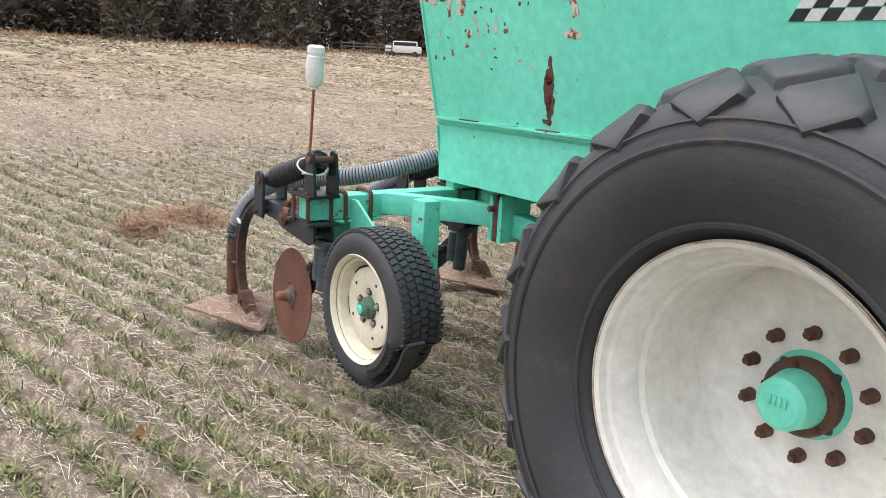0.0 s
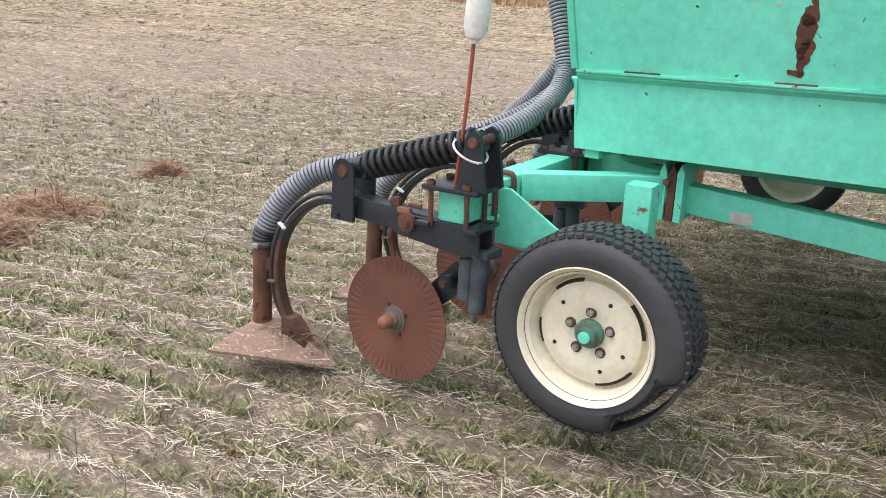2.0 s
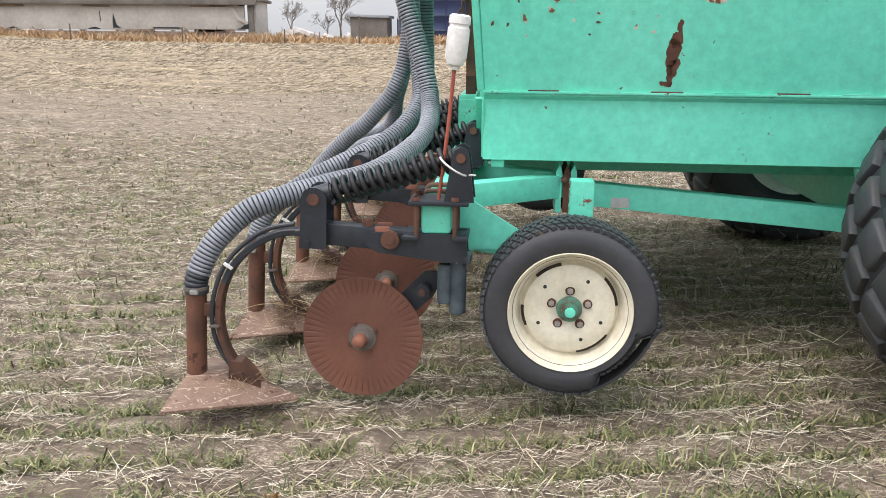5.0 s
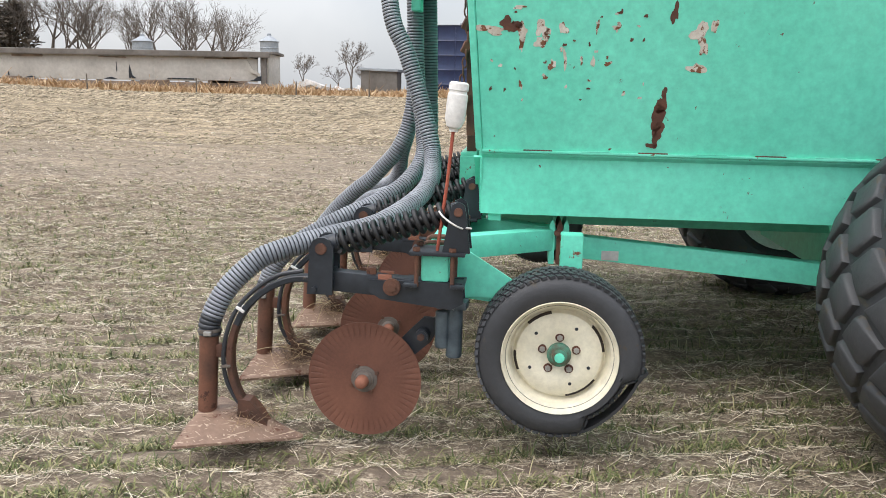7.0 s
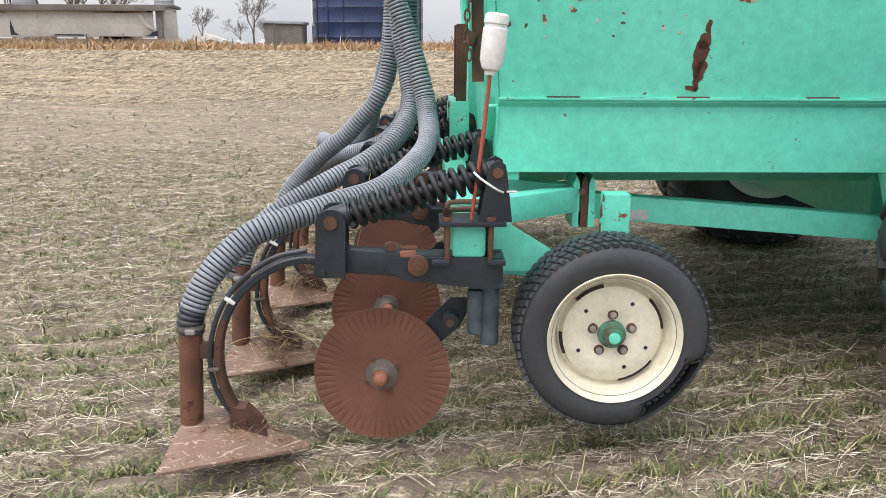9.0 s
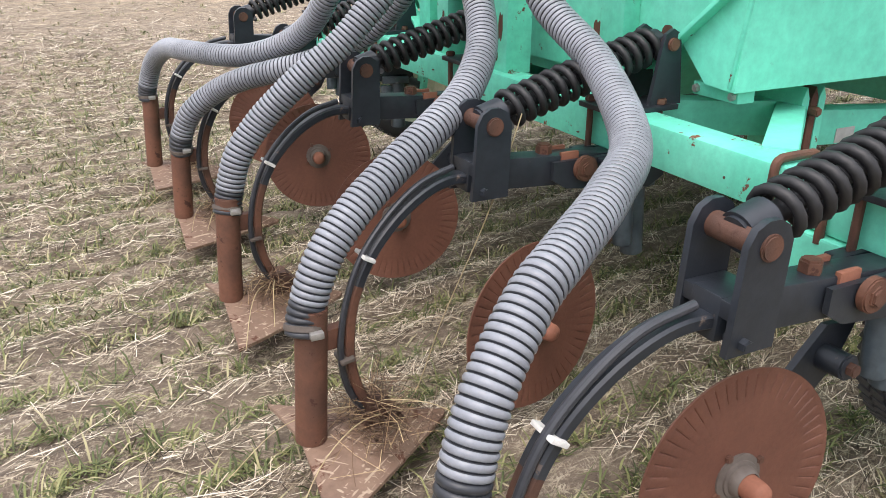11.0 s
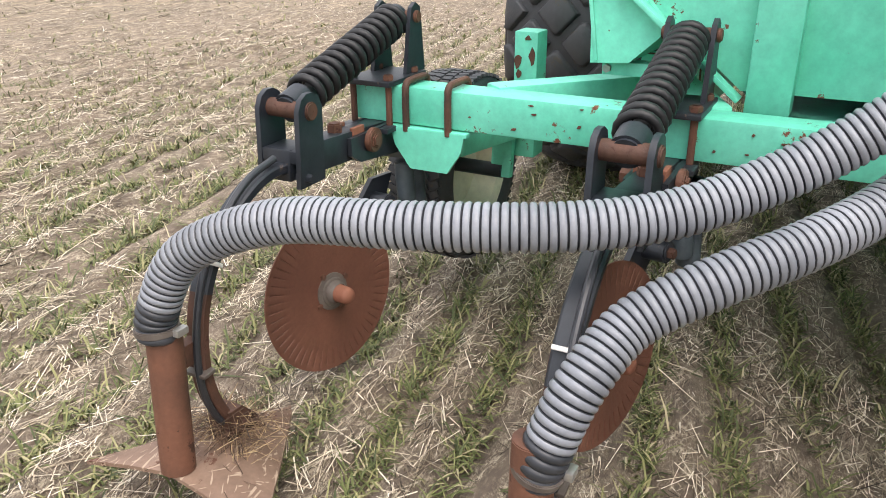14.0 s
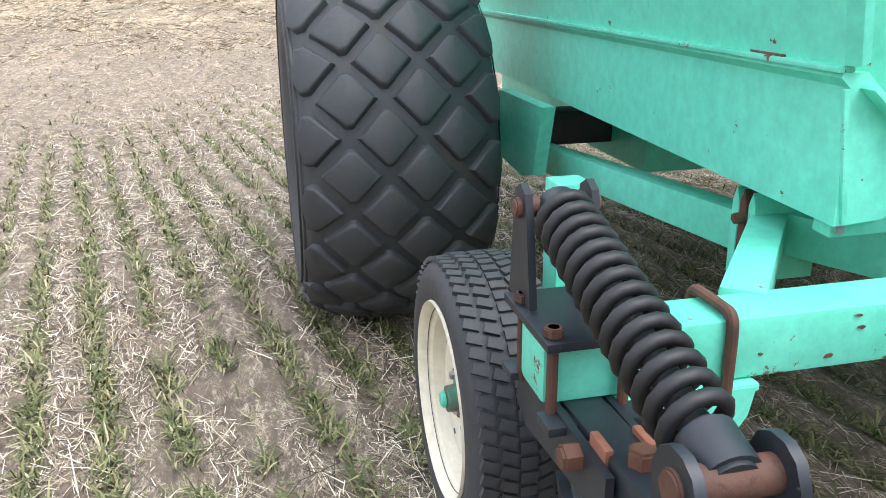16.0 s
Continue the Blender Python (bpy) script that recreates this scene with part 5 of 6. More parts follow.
def marker():
    k = thing("marker_rod", "faded red rod with an upturned milky plastic bottle on top", "marker", at=(-0.455, 0.0, 0.83))
    o = Vector((0.455, 0, -0.83))
    bm = bmesh.new()
    p = smooth_path([(-0.455, 0.0, 0.83), (-0.44, 0.0, 0.95), (-0.422, 0.0, 1.10), (-0.405, 0.0, 1.28), (-0.395, 0, 1.34)], 0.02)
    sweep_tube(bm, [q + o for q in p], 0.0062, 10)
    part("rod", bm, M_ROD, k)
    bm = bmesh.new()
    prof = [(0.0, 0.014), (0.010, 0.016), (0.017, 0.026), (0.042, 0.035), (0.10, 0.036), (0.129, 0.035), (0.133, 0.031), (0.140, 0.031), (0.144, 0.035), (0.166, 0.034), (0.172, 0.026), (0.170, 0.0001)]
    lathe(bm, prof, 28)
    m = Matrix.Translation(Vector((-0.407, 0.0, 1.255)) + o) @ Matrix.Rotation(radians(6), 4, "Y") @ Matrix.Rotation(radians(90), 4, "X")
    bmesh.ops.transform(bm, matrix=m, verts=bm.verts)
    part("bottle", bm, M_BOTTLE, k, "milky white plastic bottle")
    bm = bmesh.new()
    ring = [Vector((-0.405 + 0.045 * math.cos(a), 0.066 * math.sin(a), 0.945 - 0.03 * math.cos(a))) + o for a in (2 * math.pi * i / 28 for i in range(29))]
    sweep_tube(bm, ring + [Vector((-0.33, -0.085, 0.93)) + o], 0.0035, 8)
    part("tie", bm, M_TIE, k, "white plastic tie")
    return k


marker()

# ---- debris on the field and on the sweeps ----
M_TWIG = blade_material("dry_twig", ((0.0, (0.11, 0.055, 0.033)), (0.5, (0.25, 0.135, 0.08)), (1.0, (0.46, 0.30, 0.18))))
M_ROOTS = blade_material("dry_roots", ((0.0, (0.06, 0.035, 0.022)), (0.55, (0.17, 0.10, 0.06)), (0.85, (0.38, 0.26, 0.14)), (1.0, (0.62, 0.48, 0.28))))
M_TWINE = surface("pale_straw_stalk", (0.36, 0.27, 0.14), (0.56, 0.46, 0.28), 25, 0.6, fine=150, bump=0.1)
M_LEAF = surface("dead_leaf", (0.30, 0.16, 0.07), (0.46, 0.28, 0.13), 30, 0.7, fine=120, bump=0.2)


def tangle(seed, count, sx, sy, sz, length, width, material, name):
    """Thin bent strips heaped up, as one mesh."""
    rng = np.random.default_rng(seed)
    p = rng.normal(0, 1, (count, 3)) * (sx / 2, sy / 2, 0)
    hgt = sz * np.exp(-((p[:, 0] / sx) ** 2 + (p[:, 1] / sy) ** 2) * 2.0)
    p[:, 2] = rng.random(count) ** 1.4 * hgt + 0.005
    a, e = rng.random(count) * 6.283, rng.normal(0.1, 0.35, count)
    verts, faces = [], []
    ln = length * rng.uniform(0.4, 1.3, count)
    d = np.stack([np.cos(a) * np.cos(e), np.sin(a) * np.cos(e), np.sin(e)], -1)
    side = np.stack([-np.sin(a), np.cos(a), 0 * a], -1)
    bend = side * rng.normal(0, 0.2, count)[:, None] + np.array([0, 0, 1.0]) * rng.normal(0, 0.15, count)[:, None]
    up = np.cross(d, side)
    pts = [p - d * (ln / 2)[:, None], p + bend * (ln * 0.25)[:, None], p + d * (ln / 2)[:, None] + bend * (ln * 0.1)[:, None]]
    rows = []
    for q in pts:
        q[:, 2] = np.maximum(q[:, 2], 0.002)
        rows += [q - side * width, q + up * width, q + side * width]
    v = np.stack(rows, 1).reshape(-1, 3)
    i = (np.arange(count) * 9)[:, None]
    f = (i[:, :, None] + np.array([[0, 1, 4, 3], [1, 2, 5, 4], [3, 4, 7, 6], [4, 5, 8, 7]])[None]).reshape(-1, 4)
    return raw_mesh(name, v, f, material)


for seed, x, y, sx, sy, sz in ((1, -3.68, 0.24, 0.34, 0.26, 0.20), (2, -3.95, 0.70, 0.40, 0.26, 0.13), (3, -4.25, 1.85, 0.15, 0.15, 0.13)):
    ob = new("tumbleweed", tangle(seed, 900, sx, sy, sz, 0.24, 0.0022, M_TWIG, "tumbleweed"))
    ob.location = (x, y, float(ground_z(x, y)))
    tagged(ob, "dry reddish-brown tumbleweed lying on the stubble", "tumbleweed", "tumbleweeds")

for seed, k, dx, dy, dz, sz in ((11, 1, -1.20, 0.0, 0.13, 0.16), (12, 2, -1.23, 0.0, 0.13, 0.14), (13, 3, -1.22, 0.0, 0.13, 0.13), (14, 4, -1.20, 0.0, 0.13, 0.09), (15, 0, -1.19, 0.0, 0.13, 0.06)):
    ob = new("dry_weed_clump", tangle(seed, 340 if k else 70, 0.10, 0.10, sz, 0.13, 0.0009, M_ROOTS, "dry_weed_clump"))
    ob.location = (dx, Y1 + PITCH * k + LEAN[k], dz)
    tagged(ob, "dry straw and weed roots caught on a sweep", "weed clump", "weeds on the sweeps", "stuff")


def strand(pts, r, material, name, label, group):
    o = Vector(pts[0])
    bm = bmesh.new()
    sweep_tube(bm, [p - o for p in smooth_path(pts, 0.03)], r, 5)
    ob = part(name, bm, material, smooth=60)
    ob.location = o
    tagged(ob, label, name.replace("_", " "), group)


strand([(-0.81, 0.745, 0.85), (-0.86, 0.80, 0.60), (-0.94, 0.88, 0.30), (-1.00, 0.95, 0.035), (-1.06, 1.00, 0.025)], 0.0016, M_TWINE, "twine", "thin pale twine hanging from a shank pin to the ground", "")
rng_s = random.Random(77)
for k in (1, 2, 3, 3, 3, 2, 1, 3, 1):
    bx, by = -1.20 + rng_s.uniform(-0.05, 0.05), Y1 + PITCH * k + LEAN[k] + rng_s.uniform(-0.04, 0.04)
    q, ln = rng_s.uniform(2.2, 5.8), rng_s.uniform(0.16, 0.42)
    dx, dy = math.cos(q) * ln, math.sin(q) * ln
    strand([(bx - dx * 0.15, by - dy * 0.15, 0.16), (bx + dx * 0.25, by + dy * 0.25, 0.19 + ln * 0.05), (bx + dx * 0.65, by + dy * 0.65, 0.185 + ln * 0.02), (bx + dx, by + dy, 0.12 - ln * 0.1)], rng_s.uniform(0.0011, 0.0017), M_TWINE, "straw_strand", "long golden straw caught on a sweep", "straws on the sweeps")


def leaf(x, y, size, seed):
    rng = random.Random(seed)
    bm = bmesh.new()
    n = 14
    rim_ = []
    mid = bm.verts.new((0, 0, 0.004))
    for i in range(n):
        a = 2 * math.pi * i / n
        r = size * (0.55 + 0.35 * abs(math.cos(a * 2.5)) + rng.uniform(-0.1, 0.1))
        rim_.append(bm.verts.new((r * math.cos(a), r * 0.7 * math.sin(a), 0.006 + rng.uniform(0, 0.03))))
    for i in range(n):
        bm.faces.new((mid, rim_[i], rim_[(i + 1) % n]))
    bmesh.ops.solidify(bm, geom=list(bm.faces), thickness=0.0008)
    ob = part("dead_leaf", bm, M_LEAF)
    ob.location = (x, y, float(ground_z(x, y)) + 0.008)
    ob.rotation_euler = (0.1, 0.15, rng.random() * 6)
    tagged(ob, "curled brown dead leaf lying on the stubble", "leaf", "dead leaves")


for k, (x, y, r) in enumerate(((-0.245, -0.76, 0.055), (-0.9, -0.55, 0.03), (0.75, -0.62, 0.03), (-1.15, -1.15, 0.035))):
    leaf(x, y, r, k)

# ---- distance ----
M_WALL = surface("weathered_white_wall", (0.42, 0.39, 0.35), (0.60, 0.57, 0.52), 0.35, 0.85, fine=3, bump=0.1, spots=(0.25, 0.22, 0.19), spot_at=0.66, spot_scale=0.5)
M_ROOF = surface("grey_brown_roof", (0.13, 0.115, 0.10), (0.22, 0.20, 0.18), 0.6, 0.85, fine=4, bump=0.1)
M_GALVSILO = surface("galvanised_silo", (0.30, 0.33, 0.36), (0.40, 0.43, 0.46), 0.8, 0.5, 0.2, fine=5, bump=0.05)
M_BLUE = surface("dark_blue_enamel", (0.018, 0.030, 0.085), (0.030, 0.048, 0.12), 0.5, 0.35, fine=4, bump=0.03)
M_PLINTH = surface("weathered_brown_boards", (0.16, 0.115, 0.085), (0.33, 0.25, 0.19), 1.6, 0.9, fine=9, bump=0.3)
M_BARK = surface("grey_brown_bark", (0.11, 0.09, 0.075), (0.19, 0.16, 0.135), 1.2, 0.9, fine=8, bump=0.2)
M_DRYGRASS = blade_material("dry_verge_grass", ((0.0, (0.30, 0.175, 0.085)), (0.5, (0.43, 0.275, 0.145)), (1.0, (0.58, 0.43, 0.26))))
M_NEEDLE = blade_material("dull_cedar_twig", ((0.0, (0.035, 0.030, 0.022)), (0.5, (0.075, 0.058, 0.042)), (1.0, (0.135, 0.105, 0.075))))
M_POST = surface("old_wood_post", (0.10, 0.08, 0.06), (0.19, 0.16, 0.13), 6, 0.9, fine=30, bump=0.2)
M_RUBBLE = surface("pale_rubble", (0.45, 0.42, 0.39), (0.66, 0.63, 0.60), 1.5, 0.9, fine=6, bump=0.3)


def gz(x, y):
    return float(ground_z(x, y))


def long_shed():
    x0, x1, y, z0, zt = -69.0, -23.55, 70.0, 0.85, 4.3
    t = thing("long_low_shed", "long low white shed with a peeling wall and sagging eave", "shed", at=((x0 + x1) / 2, y + 4, z0))
    o = -Vector(t.location)

    def put(name, bm, mat, label=""):
        bmesh.ops.translate(bm, vec=o, verts=bm.verts)
        return part(name, bm, mat, t, label)

    n = 9
    w = (x1 - x0 - 1.0) / n
    for i in range(n):
        bm = bmesh.new()
        box(bm, (x0 + w * (i + 0.5), y + 0.1, (z0 + 0.85 + zt) / 2), (w - 0.008, 0.2, zt - z0 - 0.85), 0.004)
        put("wall_panel", bm, M_WALL)
    bm = bmesh.new()
    box(bm, ((x0 + x1) / 2, y + 0.05, z0 + 0.1), (x1 - x0, 0.3, 1.3), 0.02)
    put("plinth", bm, M_PLINTH, "weathered brown boards along the foot")
    bm = bmesh.new()
    box(bm, (x1 - 0.45, y + 0.15, (z0 + zt) / 2), (0.5, 0.35, zt - z0), 0.02)
    put("corner_post", bm, M_ROOF)
    bm = bmesh.new()
    box(bm, (x1 - 0.1, y + 2.0, (z0 + zt) / 2), (0.2, 3.5, zt - z0 - 0.1), 0.02)
    put("end_wall", bm, M_WALL)
    bm = bmesh.new()
    for a, b in (((y - 0.5, zt), (y + 2, zt + 0.15)), ((y + 2, zt + 0.15), (y + 4.2, zt))):
        beam(bm, ((x0 + x1) / 2, a[0], a[1]), ((x0 + x1) / 2, b[0], b[1]), x1 - x0 + 0.6, 0.22, 0.02)
    put("roof", bm, M_ROOF)
    bm = bmesh.new()
    box(bm, ((x0 + x1) / 2, y - 0.45, zt - 0.12), (x1 - x0 + 0.6, 0.1, 0.5), 0.02)
    put("eave_board", bm, M_ROOF, "dark sagging eave board")
    rr = random.Random(5)
    for i in range(26):
        bm = bmesh.new()
        ln = rr.uniform(1.2, 3.4)
        box(bm, (0, 0, 0), (ln, 0.05, rr.uniform(0.10, 0.22)), 0.01)
        bmesh.ops.rotate(bm, matrix=Matrix.Rotation(radians(rr.uniform(-1.2, 1.2)), 3, "Y"), verts=bm.verts)
        bmesh.ops.translate(bm, vec=(rr.uniform(x0 + 2, x1 - 2), y - 0.13, zt - 0.42 - rr.uniform(0, 0.10) if i % 2 else z0 + 0.86 + rr.uniform(-0.10, 0.06)), verts=bm.verts)
        put("loose_board", bm, M_PLINTH, "loose weathered board")
    gaps = ((-36.9, 1.02, ((0, 0), (0.7, 0.02), (0.35, 0.25), (0.22, 0.75), (0.08, 1.25), (0, 0.6))), (-25.5, 2.95, ((0, 0.2), (0.5, 0.05), (1.0, 0), (1.1, 0.25), (0.1, 0.32))),
            (-25.3, 0.98, ((0, 0), (1.1, 0), (1.15, 0.5), (0.7, 0.35), (0.4, 0.12))), (-53.4, 1.25, ((0, 0), (2.7, -0.02), (2.7, 0.08), (0.1, 0.1))), (-33.2, 1.02, ((0, 0), (2.6, -0.02), (2.6, 0.09), (0.1, 0.1))),
            (-48.9, 1.05, ((0, 0), (0.16, 0), (0.1, 0.4), (0.02, 0.3))), (-39.4, 0.92, ((0, 0), (1.4, 0), (0.8, 0.18), (0.4, 0.12))), (-47.2, 0.92, ((0, 0), (1.2, 0), (0.7, 0.16))), (-38.1, 1.6, ((0, 0), (0.05, 0), (0.04, 0.9), (0, 0.9))))
    for x, dz, pts in gaps:
        bm = bmesh.new()
        prism(bm, pts, 0.06)
        bmesh.ops.translate(bm, vec=(x, y - 0.03, z0 + dz), verts=bm.verts)
        put("wall_gap", bm, M_BLACK, "dark gap in the wall")
    bm = bmesh.new()
    prism(bm, ((-0.1, 1.9), (0.25, 2.0), (0.75, 1.2), (1.45, 0.75), (1.4, 0.55), (0.6, 0.9)), 0.12)
    bmesh.ops.translate(bm, vec=(-25.7, y - 0.12, z0 + 0.85), verts=bm.verts)
    put("torn_sheet", bm, M_WALL, "torn pale sheet hanging off the wall")


long_shed()


def grain_bin(x, y, r, h, mat, name, label, roof=0.45, ribs=8):
    z0 = gz(x, y) - 0.2
    t = thing(name, label, "silo", at=(x, y, z0))
    bm = bmesh.new()
    prof = [(0, r)]
    for i in range(ribs):
        prof += [(h * (i + 0.85) / ribs, r), (h * (i + 0.92) / ribs, r + 0.05), (h * (i + 1) / ribs, r)]
    lathe(bm, prof, 40)
    bmesh.ops.transform(bm, matrix=Matrix.Rotation(radians(90), 4, "X"), verts=bm.verts)
    part("wall", bm, mat, t)
    bm = bmesh.new()
    lathe(bm, [(h - 0.05, r + 0.12), (h, r + 0.12), (h + roof * r, 0.25), (h + roof * r + 0.25, 0.22), (h + roof * r + 0.3, 0.001)], 40)
    bmesh.ops.transform(bm, matrix=Matrix.Rotation(radians(90), 4, "X"), verts=bm.verts)
    part("roof", bm, mat if name != "blue_silo" else M_GALVSILO, t)
    return t


grain_bin(-29.75, 90, 1.05, 5.8, M_GALVSILO, "grain_bin", "slim grey galvanised grain bin behind the shed", 0.6)
grain_bin(-45.1, 90, 1.17, 5.6, M_GALVSILO, "grain_bin", "grey galvanised grain bin showing above the shed roof", 0.5)
BLUE = grain_bin(-6.5, 79, 5.4, 6.7, M_BLUE, "blue_silo", "wide dark blue enamelled steel silo with a white pipe", 0.06, 5)
for a in np.linspace(-2.9, -0.3, 9):
    bm = bmesh.new()
    box(bm, (5.43 * math.cos(a), 5.43 * math.sin(a), 3.3), (0.07, 0.07, 6.4), 0.01)
    part("panel_seam", bm, M_BLUE, BLUE)
bm = bmesh.new()
p = smooth_path([(-5.0, -2.5, 5.6), (-5.05, -2.6, 5.0), (-5.05, -2.6, 2.6), (-4.9, -2.5, 2.2)], 0.15)
sweep_tube(bm, p, 0.09, 8)
part("pipe", bm, M_TIE, BLUE, "white filling pipe")


def bare_tree_mesh(seed, height, spread=0.5, depth=6):
    rng = random.Random(seed)
    bm = bmesh.new()

    def grow(p, d, ln, r, lv):
        pts, q = [p], p
        dd = d.copy()
        for _ in range(3 if lv else 1):
            dd = (dd + Vector((rng.uniform(-0.18, 0.18), rng.uniform(-0.18, 0.18), rng.uniform(-0.02, 0.16)))).normalized()
            q = q + dd * ln / (3 if lv else 1)
            pts.append(q)
        sg = 6 if lv > 2 else 4 if lv > 1 else 3
        side = dd.orthogonal().normalized()
        rings = []
        for i, c in enumerate(pts):
            rr = r * (1 - 0.42 * i / (len(pts) - 1))
            u = side
            w = dd.cross(u)
            rings.append([bm.verts.new(c + (u * math.cos(6.2832 * k / sg) + w * math.sin(6.2832 * k / sg)) * rr) for k in range(sg)])
        for a, b in zip(rings, rings[1:]):
            for k in range(sg):
                bm.faces.new((a[k], a[(k + 1) % sg], b[(k + 1) % sg], b[k]))
        if lv == 0:
            return
        for k in range(3 if lv > 1 else 3):
            ang = rng.random() * 6.28
            tilt = spread * rng.uniform(0.6, 1.4)
            u = dd.orthogonal().normalized()
            u.rotate(Matrix.Rotation(ang, 3, dd))
            nd = (dd * math.cos(tilt) + u * math.sin(tilt)).normalized()
            grow(pts[rng.choice((1, 2, 3, 3))] if k else pts[3], nd, ln * rng.uniform(0.62, 0.85), max(r * 0.54, 0.014), lv - 1)

    grow(Vector((0, 0, 0)), Vector((0, 0, 1)), height * 0.25, height * 0.019, depth)
    return bm


def bare_tree(x, y, h, seed):
    t = thing("bare_tree", "leafless grey-brown tree behind the farm buildings", "tree", "bare trees", at=(x, y, gz(x, y) - 0.1))
    part("branch_crown", bare_tree_mesh(seed, h), M_BARK, t, smooth=60)
    return t


BARE = [bare_tree(-50.5, 98, 14.6, 1), bare_tree(-58.3, 98, 15.6, 2), bare_tree(-20.0, 90, 8.2, 3)]
for k, (x, y, sc) in enumerate(((-60.5, 98, 1.3), (-57, 98, 1.25), (-51, 98, 1.3), (-37.3, 98, 1.05), (-34.5, 98, 0.85), (-43.8, 98, 1.1), (-41.7, 104, 1.15), (-39, 106, 1.1), (-64, 102, 1.1), (-68, 100, 1.1), (-72, 98, 1.0))):
    x -= 4.1
    q = copy_thing(BARE[k % 2], pose(x, y, gz(x, y) - 0.1, 0, 0, 57 * k))
    q.scale = (sc, sc, sc)
for k, (x, y, sc) in enumerate(((-21.4, 88, 0.72), (-17.5, 89, 0.5), (-19, 110, 0.6))):
    x -= 3.8
    q = copy_thing(BARE[2], pose(x, y, gz(x, y) - 0.1, 0, 0, 80 * k))
    q.scale = (sc, sc, sc)


def clump_crown(seed, h, w):
    """A ragged crown of many small twig tufts round a stem."""
    rng = np.random.default_rng(seed)
    n = 1500
    z = h * (0.04 + 0.96 * rng.random(n) ** 0.8)
    lobes = 0.75 + 0.5 * lattice(z * 0.9, rng.random(n) * 0 + seed, seed)
    r = w * lobes * (1 - (z / h) ** 2.2 * 0.85) * np.sqrt(rng.random(n))
    a = rng.random(n) * 6.283
    c = np.stack([r * np.cos(a), r * np.sin(a), z], -1)
    d = rng.normal(0, 1, (n, 3)) + np.stack([np.cos(a), np.sin(a), 0.6 + 0 * a], -1) * 0.8
    d /= np.linalg.norm(d, axis=1)[:, None]
    s = np.cross(d, rng.normal(0, 1, (n, 3)))
    s /= np.linalg.norm(s, axis=1)[:, None]
    ln, wd = rng.uniform(0.4, 1.05, n)[:, None], rng.uniform(0.06, 0.2, n)[:, None]
    v = np.stack([c - s * wd, c + s * wd, c + d * ln + s * wd * 0.3, c + d * ln - s * wd * 0.3], 1).reshape(-1, 3)
    return v, np.arange(4 * n).reshape(-1, 4)


def belt_tree(x, y, seed):
    rng = random.Random(seed)
    h = 9.5 + 2 * rng.random()
    t = thing("shelterbelt_tree", "dull brown winter tree in the dense shelterbelt", "tree", "shelterbelt trees", at=(x, y, gz(x, y) - 0.2))
    v, f = clump_crown(seed, h, 2.6)
    ob = new("crown", raw_mesh("crown", v, f, M_NEEDLE))
    ob.parent = t
    part("trunk", bare_tree_mesh(seed + 50, h * 0.95, 0.5, 3), M_BARK, t, smooth=60)
    return t


BELT = [belt_tree(-112.0, 20.0, 3), belt_tree(-109.0, 27.0, 8), belt_tree(-105.5, 34.0, 12)]
rng_b = random.Random(9)
for k in range(66):
    ang = radians(88 - 0.86 * (k % 66)) if k < 60 else radians(40 - 1.2 * (k - 60))
    dist = rng_b.uniform(112, 124) - 10 * (k % 3 == 0)
    x, y = -math.sin(ang) * dist, math.cos(ang) * dist
    q = copy_thing(BELT[k % 3], pose(x, y, gz(x, y) - 0.2, 0, 0, rng_b.random() * 360))
    sc = rng_b.uniform(0.8, 1.25)
    q.scale = (sc * 1.15, sc * 1.15, sc)


def verge():
    rng = np.random.default_rng(31)
    n = 60000
    ang = np.radians(rng.uniform(-14, 92, n))
    d0 = np.where(np.degrees(ang) > 36, 103.0, 62.5 + 0.0 * ang)
    line = np.where(np.degrees(ang) > 36, 1.0, 1 / np.cos(np.minimum(ang, 1.2)))
    dist = d0 * line + rng.gamma(2, 2.6, n) - 0.5
    x, y = -np.sin(ang) * dist, np.cos(ang) * dist
    z = ground_z(x, y)
    hgt = rng.gamma(4, 0.075, n) * (0.6 + 0.9 * lattice(x * 0.25, y * 0.25, 41))
    w = rng.uniform(0.03, 0.09, n)
    lean = rng.normal(0, 0.6, (n, 2))
    a = ang + rng.normal(0, 0.4, n)
    s = np.stack([np.cos(a) * w, np.sin(a) * w, 0 * a], -1)
    c = np.stack([x, y, z - 0.05], -1)
    tip = c + np.stack([lean[:, 0] * hgt, lean[:, 1] * hgt, hgt], -1)
    v = np.stack([c - s, c + s, tip + s * 0.3, tip - s * 0.3], 1).reshape(-1, 3)
    tagged(new("verge_grass", raw_mesh("verge_grass", v, np.arange(4 * n).reshape(-1, 4), M_DRYGRASS)), "tall tan dry grass along the field edge", "grass", kind="stuff")


verge()


def fence_post(x, y, h=1.2):
    bm = bmesh.new()
    rod(bm, (0, 0, -0.2), (0.02, 0, h), 0.07, 8, 0.055)
    ob = part("fence_post", bm, M_POST)
    ob.location = (x, y, gz(x, y))
    return tagged(ob, "weathered wooden post at the field edge", "fence post", "fence posts")


for x, y, h in ((-26.7, 61.0, 1.2), (-12.4, 61.0, 2.1), (-62.6, 62, 1.4), (-46.6, 62, 1.3), (-36.6, 62, 1.3), (-18.6, 61.8, 1.1)):
    fence_post(x, y, h)
for k in range(26):
    ang = radians(84 - 1.6 * k)
    fence_post(-math.sin(ang) * 104, math.cos(ang) * 104, 1.15)


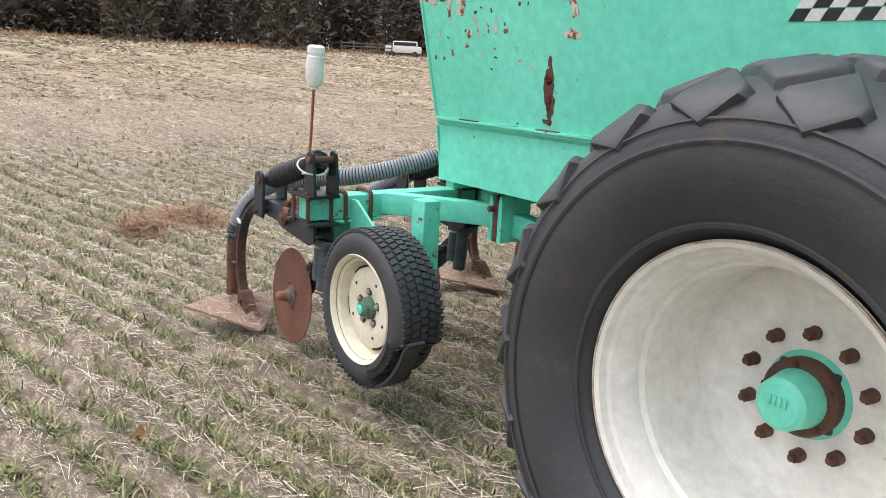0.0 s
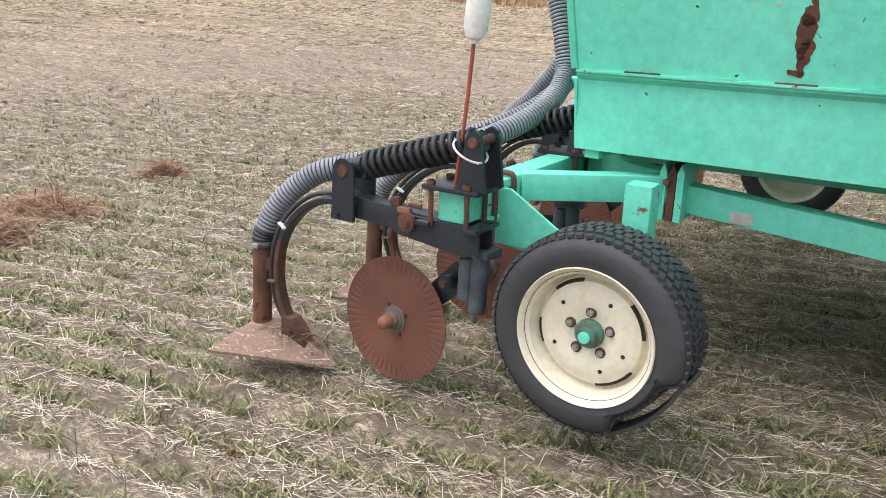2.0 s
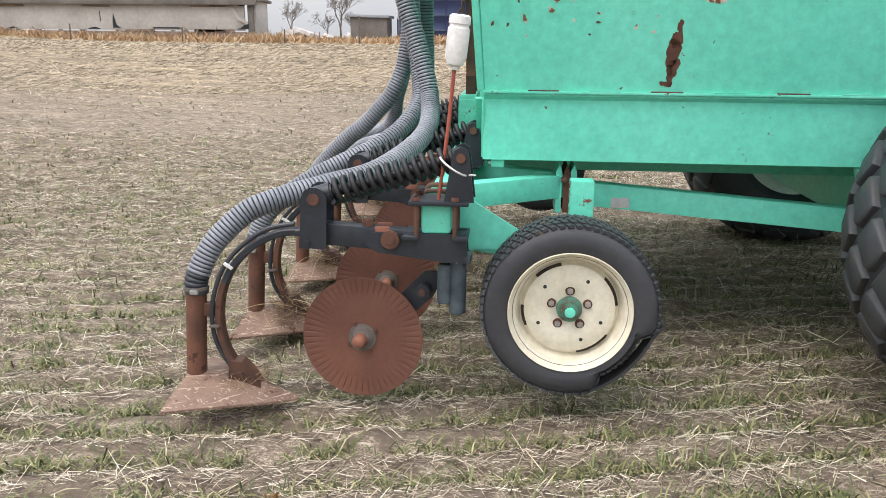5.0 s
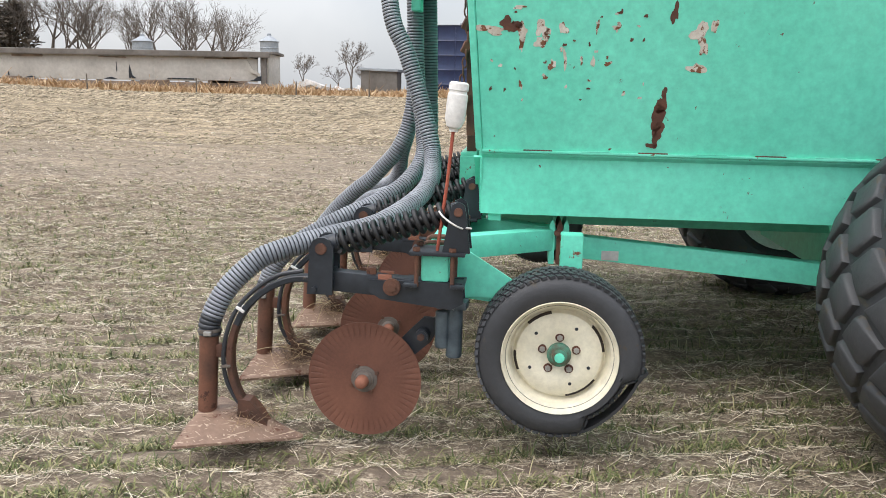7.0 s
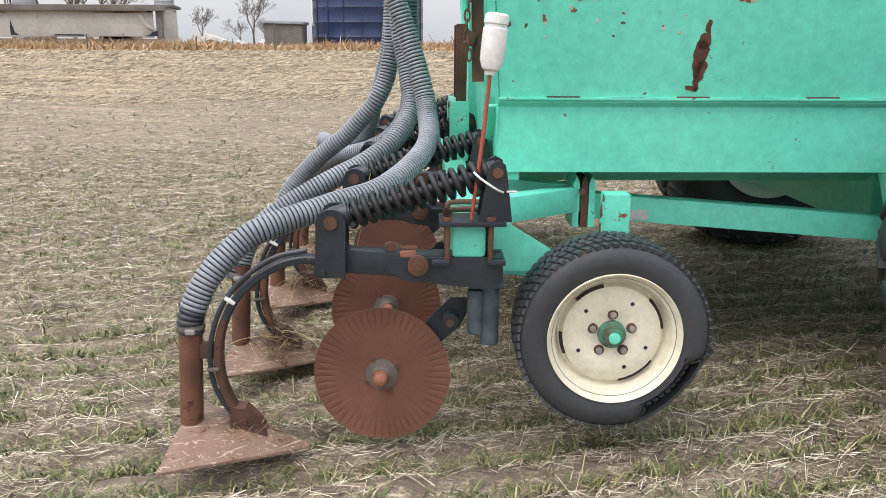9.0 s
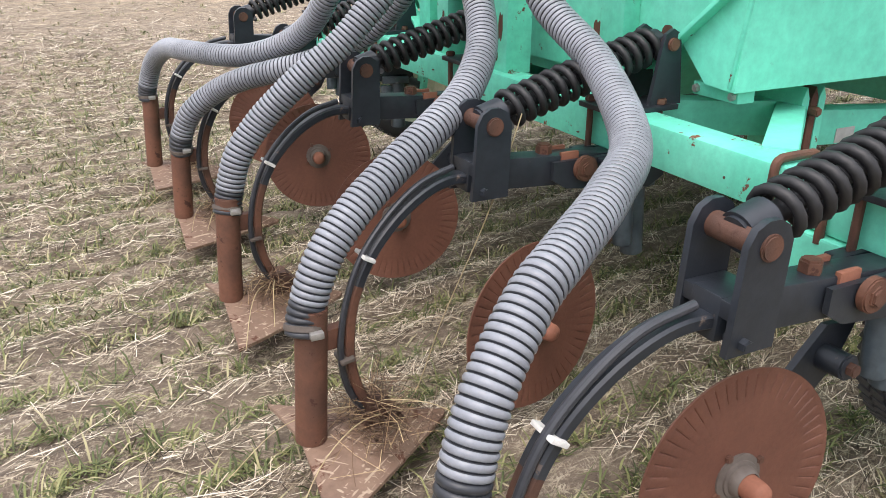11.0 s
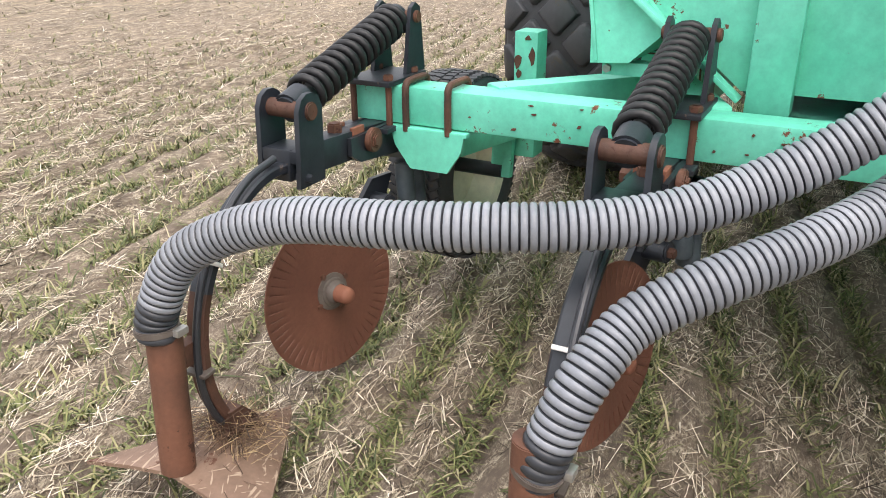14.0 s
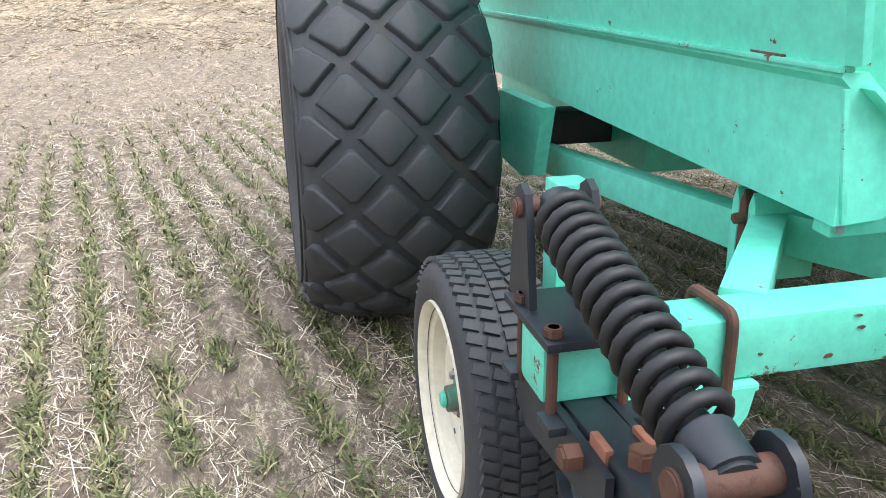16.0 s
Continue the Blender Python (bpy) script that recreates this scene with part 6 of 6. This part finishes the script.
def heap(x, y, w, h, seed):
    rng = random.Random(seed)
    t = thing("rubble_heap", "low heap of pale broken boards and rubble", "rubble", at=(x, y, gz(x, y)))
    for i in range(9):
        bm = bmesh.new()
        box(bm, (rng.uniform(-w, w), rng.uniform(-1, 1), h * rng.uniform(0.1, 0.7)), (rng.uniform(0.8, 2.6), rng.uniform(0.4, 1.2), rng.uniform(0.15, 0.5)), 0.03, Euler((rng.uniform(-0.4, 0.4), rng.uniform(-0.4, 0.4), rng.uniform(0, 3))).to_matrix())
        part("slab", bm, M_RUBBLE, t)


heap(-20.3, 73, 2.2, 1.3, 3)
heap(-16.8, 76, 1.6, 0.8, 4)


def small_hut():
    x, y = -13.7, 74.0
    t = thing("small_hut", "small grey hut beside the blue silo", "hut", at=(x, y, gz(x, y)))
    bm = bmesh.new()
    box(bm, (0, 0, 1.1), (3.4, 3, 2.2), 0.03)
    part("wall", bm, M_ROOF, t)
    bm = bmesh.new()
    box(bm, (0, 0, 2.3), (3.8, 3.4, 0.25), 0.03, Euler((0, 0.03, 0)).to_matrix())
    part("roof", bm, M_GALVSILO, t)


small_hut()


def far_van():
    x, y = -80.9, 53.6
    t = thing("white_van", "small white van parked by the trees", "van", at=(x, y, gz(x, y)))
    t.rotation_euler = (0, 0, radians(55))
    bm = bmesh.new()
    box(bm, (0, 0, 0.85), (4.4, 1.8, 0.8), 0.15)
    body = part("body", bm, M_TIE, t)
    bm = bmesh.new()
    box(bm, (0.2, 0, 1.5), (3.0, 1.6, 0.7), 0.2)
    part("cabin", bm, M_TIE, t)
    bm = bmesh.new()
    box(bm, (0.2, 0, 1.52), (2.7, 1.66, 0.42), 0.05)
    part("window_band", bm, M_BLACK, t, "dark side windows")
    for sx in (-1.4, 1.4):
        for sy in (-0.85, 0.85):
            bm = bmesh.new()
            rod(bm, (sx, sy - 0.1, 0.35), (sx, sy + 0.1, 0.35), 0.35, 18, bevel=0.04)
            part("wheel", bm, M_RUBBER, t)


far_van()


def rail_fence():
    x, y = -81.6, 48.8
    t = thing("rail_fence", "brown wooden rail fence before the trees", "fence", at=(x, y, gz(x, y)))
    t.rotation_euler = (0, 0, radians(58))
    for i in range(5):
        bm = bmesh.new()
        box(bm, (-3 + 1.5 * i, 0, 0.7), (0.14, 0.14, 1.7), 0.02)
        part("post", bm, M_POST, t)
    for z in (0.5, 0.9, 1.3):
        bm = bmesh.new()
        box(bm, (0, -0.1, z), (6.2, 0.05, 0.13), 0.01)
        part("rail", bm, M_POST, t)


rail_fence()
